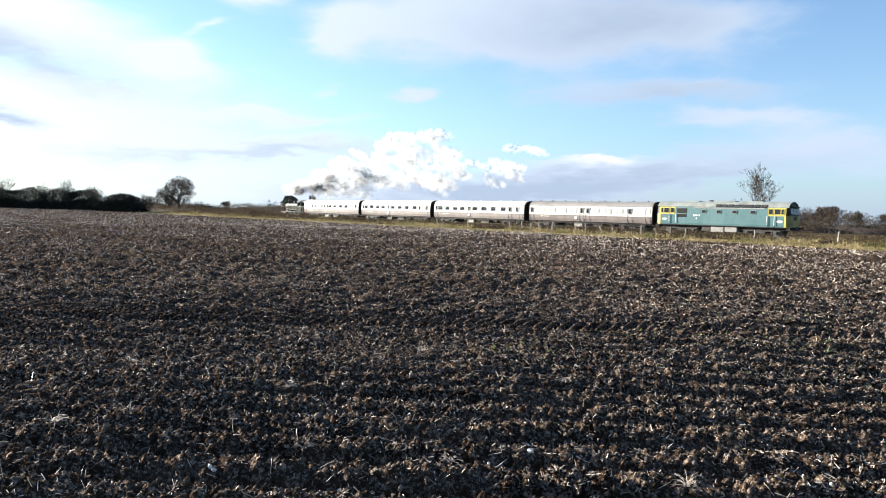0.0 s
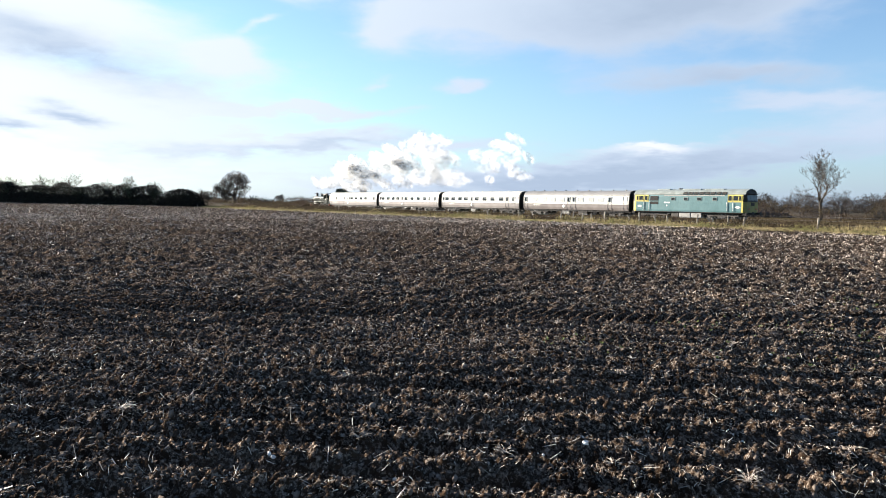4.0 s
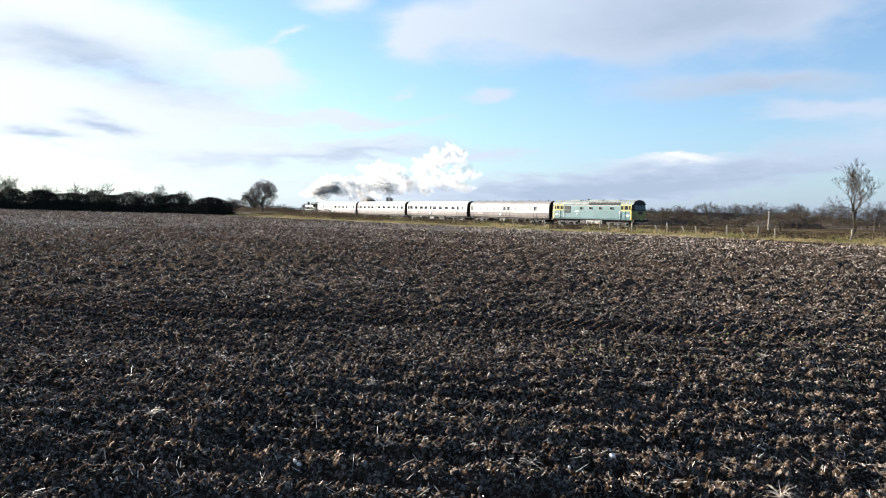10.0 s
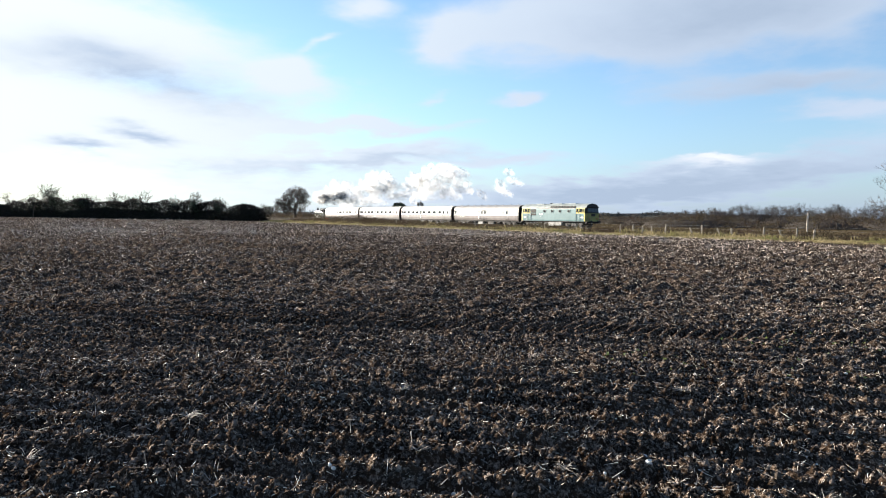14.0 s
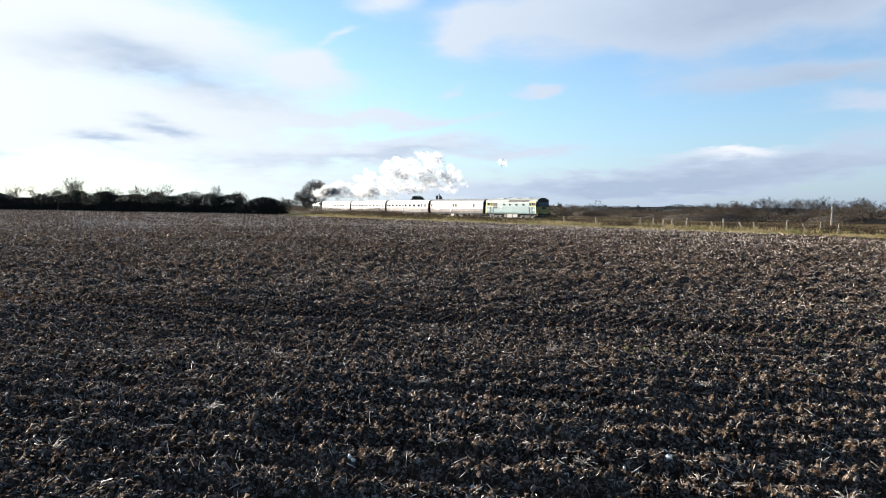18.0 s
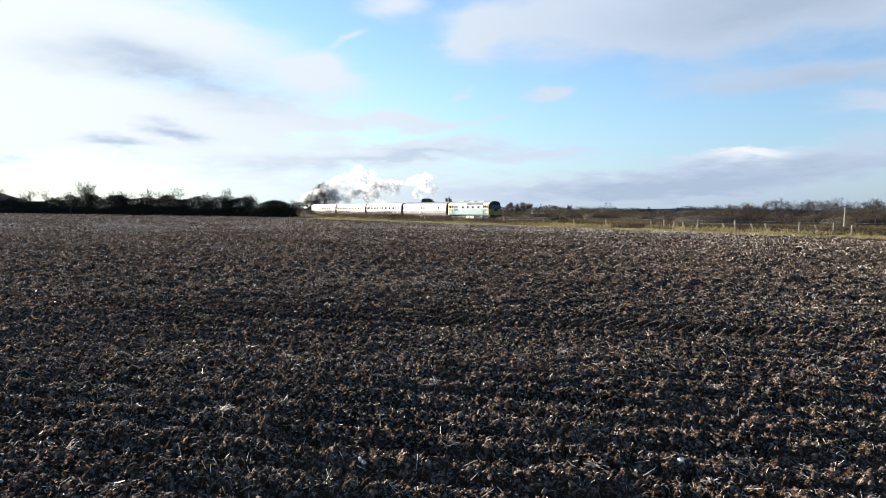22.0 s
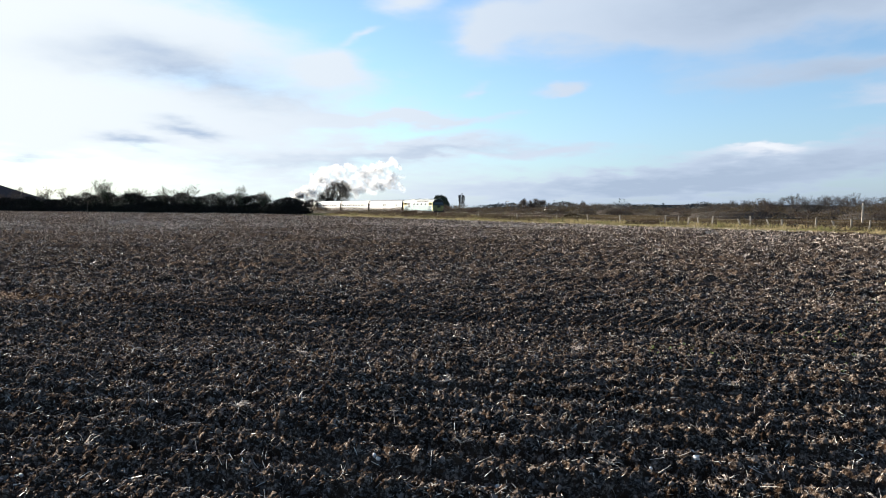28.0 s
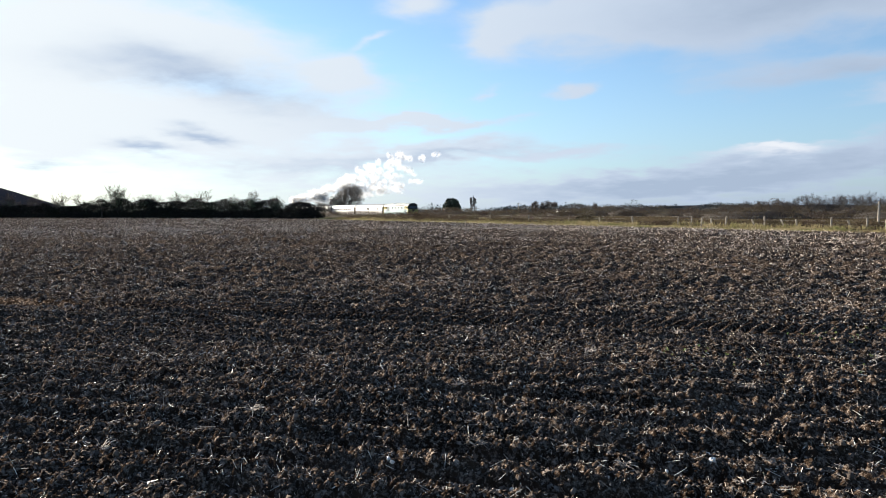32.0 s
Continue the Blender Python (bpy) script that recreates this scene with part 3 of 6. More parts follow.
def build_straw():
    xs, ys = zip(wedge(13000, 2.2, 8.5), wedge(60000, 8.5, 150, 0))
    x, y = np.concatenate(xs), np.concatenate(ys)
    keep = (vnoise(x * 0.9, y * 0.9, 21) * 0.6 + vnoise(x * 0.23, y * 0.35, 22) * 0.7 > 0.42 + 0.25 * np.random.rand(len(x)) - 0.12)
    keep &= ~((np.abs(y - TRACK_Y) < 0.4) & (np.random.rand(len(x)) < 0.7)) & (across(x, y) < FIELD_EDGE)
    keep &= (tilth(x, y) > -0.05) | (np.random.rand(len(x)) < 0.3)      # few stalks lie in the furrows
    x, y = x[keep], y[keep]
    n = len(x)
    r = np.hypot(x, y)
    length = (np.random.gamma(1.3, 0.019, n) + 0.012) * np.clip((r / 16) ** 0.5, 1, 1.25)
    width = (0.001 + 0.0014 * np.random.rand(n)) * np.clip(r / 10, 1, 2.4)
    t = np.array([[0, 1, 0], [0, -.5, .87], [0, -.5, -.87]])
    body = np.concatenate([t * [0, 1, 1] + [-0.5, 0, 0], t * [0, .9, .9] + [0.02, 0, 0.9], t * [0, .6, .6] + [0.5, 0, 0]])
    faces = [(0, 1, 4, 3), (1, 2, 5, 4), (2, 0, 3, 5), (3, 4, 7, 6), (4, 5, 8, 7), (5, 3, 6, 8)]
    pitch = -np.abs(np.random.normal(0, 0.32, n)) * np.sign(np.random.rand(n) - 0.5)
    standing = np.random.rand(n) < 0.14
    pitch = np.where(standing, np.random.uniform(-1.3, -0.6, n), pitch)
    turns = rotations(np.random.rand(n) * 6.283, pitch, np.random.rand(n) * 6.283)
    z = tilth(x, y) + 0.008 + np.abs(np.sin(pitch)) * length * 0.42
    near = r < 18
    v, f = scatter(body, faces, np.stack([x, y, z], -1)[near], turns[near], np.stack([length, width, width], -1)[near])
    plain = np.concatenate([t * [0, 1, 1] + [-0.5, 0, 0], t * [0, .6, .6] + [0.5, 0, 0]])
    v2, f2 = scatter(plain, [(0, 1, 4, 3), (1, 2, 5, 4), (2, 0, 3, 5)], np.stack([x, y, z], -1)[~near], turns[~near], np.stack([length, width, width], -1)[~near])
    v, f = np.concatenate([v, v2]), np.concatenate([f, f2 + len(v)])
    me = fast_mesh("straw_litter", v, f, STRAW)
    tagged(new("straw_litter", me), "bleached straw stalks strewn over the dark soil", "straw", kind="stuff")


def build_chaff():
    """Short broken stalks and leaf, flat and tilted every way, thick over the whole field."""
    xs, ys = zip(wedge(60000, 2.2, 10), wedge(210000, 10, 70, 0), wedge(130000, 60, 230, 0))
    x, y = np.concatenate(xs), np.concatenate(ys)
    keep = (vnoise(x * 1.1, y * 2.2, 25) * 0.6 + vnoise(x * 0.2, y * 0.3, 26) * 0.6 > 0.3 + 0.35 * np.random.rand(len(x))) & (across(x, y) < FIELD_EDGE + 0.3)
    keep &= (tilth(x, y) > -0.04) | (np.random.rand(len(x)) < 0.25)
    keep &= ~((np.abs(y - TRACK_Y) < 0.4) & (np.random.rand(len(x)) < 0.8))
    x, y = x[keep], y[keep]
    n, r = len(x), np.hypot(x, y)
    length = (np.random.gamma(1.6, 0.007, n) + 0.008) * np.clip(r / 8.5, 1, 9)
    width = (0.0016 + 0.0026 * np.random.rand(n)) * np.clip(r / 8.5, 1, 9)
    turns = rotations(np.random.rand(n) * 6.283, np.random.normal(0, 0.9, n), np.random.rand(n) * 6.283)
    quad = np.array([[-0.5, -0.5, 0], [0.5, -0.4, 0], [0.5, 0.4, 0], [-0.5, 0.5, 0]])
    v, f = scatter(quad, [(0, 1, 2, 3)], np.stack([x, y, tilth(x, y) + 0.004 + length * 0.25], -1), turns, np.stack([length, width, width], -1))
    tagged(new("chaff", fast_mesh("chaff", v, f, CHAFF)), "pale chopped stalks and chaff scattered on the dark soil", "straw", kind="stuff")


def build_clods():
    bm = bmesh.new()
    bmesh.ops.create_icosphere(bm, subdivisions=1, radius=1)
    base = np.array([v.co[:] for v in bm.verts])
    faces = [[v.index for v in f.verts] for f in bm.faces]
    bm.free()
    rng = np.random.RandomState(4)
    crumb = np.array([(1, 0, -0.3), (0, 1, -0.3), (-1, 0, -0.3), (0, -1, -0.3), (0.2, 0.1, 0.9)], float)
    cfaces = [(0, 1, 4), (1, 2, 4), (2, 3, 4), (3, 0, 4)]
    allv, allf, k = [], [], 0
    for kind in range(6):
        lump = base * (1 + rng.uniform(-0.4, 0.4, (len(base), 1))) * [1, 0.8, 0.65]
        bit = crumb * (1 + rng.uniform(-0.4, 0.4, (5, 1))) * [1, 0.85, 0.75]
        for shape, fs, (x, y), lo, mean, most in (
                (lump, faces, wedge(700, 2.2, 9), 0.007, 0.005, 0.03),
                (bit, cfaces, wedge(17000, 2.2, 10), 0.005, 0.004, 0.022),
                (bit, cfaces, wedge(15000, 9, 34, 0), 0.009, 0.007, 0.04),
                (bit, cfaces, wedge(9000, 25, 130, 0.8), 0.022, 0.015, 0.08)):
            keep = (across(x, y) < FIELD_EDGE) & ((np.abs(y - TRACK_Y) > 0.42) | (rng.rand(len(x)) < 0.1))
            x, y = x[keep], y[keep]
            n = len(x)
            size = np.minimum(rng.gamma(1.6, mean, n) + lo, most)
            tip = 6.28 if shape is lump else 1.6
            turns = rotations(rng.rand(n) * 6.28, (rng.rand(n) - 0.5) * tip, (rng.rand(n) - 0.5) * tip)
            v, f = scatter(shape, fs, np.stack([x, y, tilth(x, y) + size * 0.35], -1), turns, np.repeat(size[:, None], 3, 1))
            allv.append(v)
            allf.append(f + k)
            k += len(v)
    me = fast_mesh("soil_clods", np.concatenate(allv), np.concatenate(allf), CLOD)
    tagged(new("soil_clods", me), "crumbled clods of dark moist earth on the field", "soil", kind="stuff")
    x, y = wedge(220, 2.2, 22, 1.1)
    n = len(x)
    size = np.minimum(rng.gamma(2.0, 0.004, n) + 0.006, 0.02)
    turns = rotations(rng.rand(n) * 6.28, rng.rand(n) * 6.28, rng.rand(n) * 6.28)
    v, f = scatter(base * (1 + rng.uniform(-0.2, 0.2, (len(base), 1))) * [1, .8, .7], faces, np.stack([x, y, tilth(x, y) + size * 0.5], -1), turns, np.repeat(size[:, None], 3, 1))
    tagged(new("field_stones", fast_mesh("field_stones", v, f, FLINT)), "small pale flints lying on the dark soil", "stones", kind="stuff")


def flint(x, y, size, seed):
    """A single pale stone, chipped and half bedded in the soil."""
    bm = bmesh.new()
    bmesh.ops.create_icosphere(bm, subdivisions=2, radius=size)
    for v in bm.verts:
        v.co *= 0.8 + 0.4 * noise.noise(v.co * (0.8 / size) + Vector((seed, 0, 0))) + 0.35 * noise.noise(v.co * (1.9 / size) + Vector((0, seed, 0)))
        v.co.z *= 0.8
    ob = part("flint_stone", bm, FLINT, None)
    ob.matrix_basis = pose(x, y, float(tilth(np.array([x]), np.array([y]))[0]) + size * 0.45, 0, 0, seed * 40)
    tagged(ob, "pale chalky flint lying on the dark soil", "stone", "flints on the field")


def tuft(x, y, height, seed):
    """A pulled clump of dead stubble: bent stalks round one root."""
    rng = np.random.RandomState(seed)
    n = 26
    a, lean = rng.rand(n) * 6.283, rng.uniform(0.6, 1.5, n)
    ln = height * rng.uniform(0.5, 1.3, n)
    p0 = np.stack([rng.normal(0, 0.012, n), rng.normal(0, 0.012, n), np.zeros(n)], -1)
    d = np.stack([np.cos(a) * np.sin(lean), np.sin(a) * np.sin(lean), np.cos(lean)], -1)
    p1 = p0 + d * (ln * 0.6)[:, None]
    p2 = p1 + (d + [0, 0, -0.55]) * (ln * 0.5)[:, None]
    r = rng.uniform(0.001, 0.0022, n)
    v1, f1 = tubes(p0, p1, r, r * 0.8, 3)
    v2, f2 = tubes(p1, p2, r * 0.8, r * 0.35, 3)
    ob = new("stubble_tuft", fast_mesh("stubble_tuft", np.concatenate([v1, v2]), np.concatenate([f1, f2 + len(v1)]), CHAFF))
    ob.matrix_basis = pose(x, y, float(tilth(np.array([x]), np.array([y]))[0]) - 0.005)
    tagged(ob, "uprooted tuft of dead yellowed stubble on the soil", "tuft", "tufts of stubble")


build_straw()
build_chaff()
build_clods()
WEED = material("weed_leaves", (0.09, 0.14, 0.035), 0.55, vary=0.3, scale=4, second=(0.16, 0.17, 0.06), grain=20, bump=0, island=0.4, through_light=0.3)


def weeds(x, y, reach, n, seed):
    """A thin scatter of volunteer seedlings: small leaves in rosettes."""
    rng = np.random.RandomState(seed)
    cx, cy = x + rng.normal(0, reach, n), y + rng.normal(0, reach * 0.7, n)
    a, up = rng.rand(n, 5) * 6.283, rng.uniform(0.3, 1.2, (n, 5))
    ln = rng.uniform(0.015, 0.045, (n, 5))
    base = np.stack([cx, cy, tilth(cx, cy) + 0.004], -1)[:, None]
    d = np.stack([np.cos(a) * np.cos(up), np.sin(a) * np.cos(up), np.sin(up)], -1) * ln[..., None]
    w = np.stack([-np.sin(a), np.cos(a), 0 * a], -1) * ln[..., None] * 0.25
    v = np.stack([base + 0 * d, base + d * 0.55 + w, base + d, base + d * 0.55 - w], 2).reshape(-1, 3)
    tagged(new("seedling_weeds", fast_mesh("seedling_weeds", v, np.arange(len(v)).reshape(-1, 4), WEED)), "thin patch of small green seedlings in the soil", "weeds", kind="stuff")


for k, (x, y, reach, n) in enumerate(((5.1, 9.4, 0.8, 90), (3.4, 9.9, 0.6, 60), (3.6, 7.4, 0.5, 50), (6.5, 12.5, 1.0, 80), (1.2, 8.2, 0.5, 35))):
    weeds(x, y, reach, n, 70 + k)
for k, (x, y, size) in enumerate(((0.69, 5.11, 0.026), (0.67, 4.73, 0.03), (1.09, 6.06, 0.02), (1.01, 5.49, 0.014), (1.81, 5.41, 0.016), (0.35, 4.4, 0.013), (1.35, 4.5, 0.012), (-0.3, 5.9, 0.013), (2.3, 6.4, 0.016))):
    flint(x, y, size, k)
for k, (x, y, h) in enumerate(((0.44, 5.09, 0.09), (1.73, 4.99, 0.09), (0.09, 4.41, 0.08), (0.78, 4.32, 0.07), (-2.79, 4.9, 0.1), (-2.49, 5.42, 0.12), (-2.73, 3.61, 0.11), (-0.92, 4.69, 0.09),
                               (1.57, 4.18, 0.12), (1.64, 5.04, 0.09), (1.28, 6.77, 0.1), (-3.55, 4.11, 0.11), (-1.4, 6.3, 0.1), (-3.2, 7.0, 0.12), (2.6, 6.0, 0.1), (-0.2, 8.1, 0.11), (2.9, 8.4, 0.12), (-4.4, 8.8, 0.13), (-1.9, 9.2, 0.12), (0.9, 9.5, 0.12))):
    tuft(x, y, h, k)


# ---- railway ----
def strip_mesh(name, profile, s0, s1, step, mat, wobble=0.0):
    """A ribbon along the line: profile of (off, z over rail)."""
    ss = np.arange(s0, s1 + step, step)
    v, f = [], []
    for s in ss:
        for k, (off, z) in enumerate(profile):
            w = wobble * (noise.noise((s * 0.3, off * 0.5, 3.3)))
            v.append(on_line(s, off + w * 1.5, z + w * (0 < k < len(profile) - 1)))
    n = len(profile)
    for i in range(len(ss) - 1):
        for j in range(n - 1):
            f.append((i * n + j, i * n + j + 1, (i + 1) * n + j + 1, (i + 1) * n + j))
    return fast_mesh(name, [tuple(p) for p in v], f, mat)


tagged(new("verge", strip_mesh("verge", [(FIELD_EDGE - 0.6, -0.45), (FIELD_EDGE + 0.3, -0.12), (-17.5, -0.05), (-14, -0.05), (-10, -0.12), (-6, -0.2), (-3.5, -0.45), (4, -0.45), (7, -0.3), (10, -0.6)], -90, 420, 2.0, TURF, 0.12)),
       "rough grassy verge between the ploughed field and the railway", "verge", kind="structure")
tagged(new("trackbed", strip_mesh("trackbed", [(-3.0, -0.6), (-2.1, -0.2), (-1.6, -0.12), (0, -0.14), (1.6, -0.12), (2.1, -0.2), (3.0, -0.6)], -90, 420, 1.5, BALLAST, 0.05)),
       "bed of dark stone ballast under the railway line", "trackbed", kind="structure")
track = thing("railway_track", "single line of rusty rails on weathered sleepers in ballast", "railway track", kind="structure")
for side in (-0.72, 0.72):
    prof = [(-0.07, -0.15), (-0.07, -0.13), (-0.012, -0.11), (-0.012, -0.035), (-0.036, -0.03), (-0.036, 0), (0.036, 0), (0.036, -0.03), (0.012, -0.035), (0.012, -0.11), (0.07, -0.13), (0.07, -0.15)]
    me = strip_mesh("rail", [(side + a, z) for a, z in prof], -90, 420, 30.0, RAILSTEEL)
    sub("rail", me, track)
bm = bmesh.new()
block(bm, (-0.13, -1.3, -0.2), (0.13, 1.3, -0.085), 0.015)
sl = bpy.data.meshes.new("sleeper")
bm.to_mesh(sl)
bm.free()
sl.materials.append(SLEEPER)
for k in range(230):
    s = -55 + k * 0.72
    p = on_line(s, 0)
    sub("sleeper", sl, track, pose(p.x, p.y, p.z, 0, 0, 90 + HEAD))


# ---- grass, brambles and hedges ----
def blades(name, label, n, s0, s1, o0, o1, h0, h1, mat, seed, lean=0.35, width=0.02, clump=0.5, category="grass"):
    rng = np.random.RandomState(seed)
    s, o = rng.uniform(s0, s1, n * 2), rng.uniform(o0, o1, n * 2)
    keep = vnoise(s * 0.55, o * 0.55, seed) * 0.6 + vnoise(s * 0.13, o * 0.2, seed + 1) * 0.5 + rng.rand(n * 2) * (1 - clump) > 0.62
    s, o = s[keep][:n], o[keep][:n]
    n = len(s)
    x, y = P0.x + TD.x * s + TN.x * o, P0.y + TD.y * s + TN.y * o
    z = 0.16 - 0.0014 * s - 0.1
    h = rng.uniform(h0, h1, n) * (0.55 + 0.9 * vnoise(s * 0.2, o * 0.4, seed + 2))
    per = 5
    a = rng.rand(n, per) * 6.283
    ln = rng.rand(n, per) * lean
    hh = h[:, None] * rng.uniform(0.6, 1.0, (n, per))
    bx, by = x[:, None] + rng.normal(0, 0.06, (n, per)), y[:, None] + rng.normal(0, 0.06, (n, per))
    tip = np.stack([bx + np.cos(a) * ln * hh, by + np.sin(a) * ln * hh, z[:, None] + hh], -1)
    w = width * rng.uniform(0.6, 1.5, (n, per))
    b = rng.rand(n, per) * 6.283
    q0 = np.stack([bx - np.cos(b) * w, by - np.sin(b) * w, z[:, None] + 0 * bx], -1)
    q1 = np.stack([bx + np.cos(b) * w, by + np.sin(b) * w, z[:, None] + 0 * bx], -1)
    v = np.stack([q0, q1, tip], 2).reshape(-1, 3)
    f = np.arange(len(v)).reshape(-1, 3)
    return tagged(new(name, fast_mesh(name, v, f, mat)), label, category, kind="stuff")


blades("verge_grass", "short green and straw-yellow grass along the field edge", 30000, -50, 140, FIELD_EDGE - 0.8, -18.0, 0.06, 0.2, GRASS, 31, width=0.03, clump=0.65)
blades("tall_dry_grass", "tall bleached dry grass on the railway verge", 7000, -50, 160, -20.6, -15.8, 0.25, 0.6, GRASS, 37, width=0.03, clump=0.9)
blades("grass_tussocks", "pale tussocks of long dead grass by the fence", 2400, -50, 130, -18.6, -15.2, 0.45, 0.85, GRASS, 43, lean=0.5, width=0.028, clump=1.0, category="grass")
blades("tall_dry_grass", "tall bleached dry grass along the far stretch of the verge", 900, 110, 235, -18.0, -13.0, 0.15, 0.35, GRASS, 53, width=0.05, clump=0.8)


def thicket(name, label, n, spine, width, height, size, mat, seed, core=True, category="hedge", rag=0.6, kind="stuff", base=-0.1):
    """A hedge or scrub of many small leaves and twigs along a line of (x, y, height) places."""
    rng = np.random.RandomState(seed)
    sp = np.array(spine, float)
    seg = np.linalg.norm(np.diff(sp[:, :2], axis=0), axis=1)
    cum = np.concatenate([[0], np.cumsum(seg)])
    d = rng.rand(n) * cum[-1]
    px, py, ph = (np.interp(d, cum, sp[:, k]) for k in range(3))
    dx, dy = np.gradient(np.interp(np.linspace(0, cum[-1], 50), cum, sp[:, 0])), np.gradient(np.interp(np.linspace(0, cum[-1], 50), cum, sp[:, 1]))
    nx, ny = np.interp(d / cum[-1], np.linspace(0, 1, 50), -dy), np.interp(d / cum[-1], np.linspace(0, 1, 50), dx)
    ll = np.hypot(nx, ny) + 1e-9
    top = height * ph * (1 - rag * 0.5 + rag * vnoise(d * 0.35 / max(height, 1), d * 0 + seed, seed) * 0.6 + rag * 0.4 * vnoise(d * 1.3 / max(height, 1), d * 0, seed + 4))
    u = rng.rand(n) ** 0.65
    o = rng.normal(0, 0.5, n) * width * np.sqrt(np.clip(1.05 - u * u, 0.05, 1))
    z = u * top
    c = np.stack([px + nx / ll * o, py + ny / ll * o, z + base], -1)
    tri = rng.normal(0, 1, (n, 3, 3))
    tri[:, :, 2] *= 1.2
    tri /= np.linalg.norm(tri, axis=2, keepdims=True)
    tri *= (size * rng.uniform(0.5, 1.4, n))[:, None, None]
    tri[:, 1] *= 0.35
    v = (c[:, None] + tri).reshape(-1, 3)
    f = np.arange(len(v)).reshape(-1, 3)
    if core:
        m = max(6, int(cum[-1] / max(height * 0.6, 1.0)))
        dd = np.linspace(0, cum[-1], m)
        cx, cy, ch = (np.interp(dd, cum, sp[:, k]) for k in range(3))
        tt = height * ch * (1 - rag * 0.5 + rag * vnoise(dd * 0.35 / max(height, 1), dd * 0 + seed, seed) * 0.6) * 0.62
        gx, gy = np.interp(dd / cum[-1], np.linspace(0, 1, 50), -dy), np.interp(dd / cum[-1], np.linspace(0, 1, 50), dx)
        gl = np.hypot(gx, gy) + 1e-9
        k0 = len(v)
        rows = []
        for off, hz in ((-0.5, 0.0), (-0.45, 0.6), (-0.15, 1.0), (0.15, 1.0), (0.45, 0.6), (0.5, 0.0)):
            jit = rng.uniform(0.8, 1.15, m)
            rows.append(np.stack([cx + gx / gl * off * width, cy + gy / gl * off * width, tt * hz * jit + base], -1))
        grid = np.stack(rows, 1).reshape(-1, 3)
        quads = []
        for i in range(m - 1):
            for j in range(5):
                a = k0 + i * 6 + j
                quads += [(a, a + 1, a + 7), (a, a + 7, a + 6)]
        v = np.concatenate([v, grid])
        f = np.concatenate([f, np.array(quads)])
    return tagged(new(name, fast_mesh(name, v, f, mat)), label, category, kind=kind)


def line_spine(s0, s1, off, k=12, h=1.0):
    return [(*on_line(s, off + 1.2 * math.sin(s * 0.07))[:2], h) for s in np.linspace(s0, s1, k)]


thicket("bramble_scrub", "low brown bramble scrub on the railway bank", 60000, [(x, y, 0.45 if i < 16 else 0.45 + 0.09 * (i - 15)) for i, (x, y, _) in enumerate(line_spine(-60, 120, -8.5, 24))], 6.0, 1.1, 0.1, BRAMBLE, 61, category="brambles", rag=1.2, core=False)
thicket("bramble_scrub", "patchy brown brambles and dead stems behind the fence", 70000, [(x, y, 0.62 + 0.25 * (i % 3 == 0) + 0.15 * (i % 4 == 1)) for i, (x, y, _) in enumerate(line_spine(-60, 130, -15.8, 40))], 4.6, 1.0, 0.12, BRAMBLE, 65, category="brambles", rag=1.3, core=False)
thicket("bramble_scrub", "low dark bramble scrub beside the distant line", 22000, line_spine(105, 330, -9.5, 20), 4.0, 1.7, 0.17, BRAMBLE, 62, category="brambles", rag=0.9)
thicket("lineside_hedge", "low brown hedge on the far side of the railway", 52000, line_spine(-70, 75, 10.0, 24), 6, 2.4, 0.11, BRAMBLE, 63, rag=1.4, core=False)
thicket("lineside_hedge", "low brown hedge along the distant side of the railway", 30000, line_spine(70, 330, 10.0, 20), 5.0, 2.3, 0.2, BRAMBLE, 64, rag=0.9)


def by_view(az, r):
    """A place at so many degrees to the left of north and metres from the field's near edge."""
    return (-r * math.sin(radians(az)), r * math.cos(radians(az)))


# the field's hedge with its trees, and the dense bush at its end
hl = [by_view(23.4, 172), by_view(27, 186), by_view(31, 196), by_view(36, 212), by_view(41, 236), by_view(46, 262), by_view(54, 310), by_view(62, 380)]
thicket("field_hedge", "tall dark unkempt hedge at the end of the field", 150000, [(*hl[1], 1.0), *[(*p, 1.0) for p in hl[2:]]], 4.5, 4.4, 0.26, HEDGE, 71, rag=1.2)
thicket("thorn_bush", "dense dark rounded thorn bush at the hedge's end", 16000, [(*by_view(23.7, 172), 0.35), (*by_view(24.2, 173), 0.9), (*by_view(25.0, 175), 1.08), (*by_view(25.8, 177), 0.9), (*by_view(26.4, 180), 0.4)], 5.5, 4.1, 0.2, HEDGE, 72, category="bush", rag=0.25)


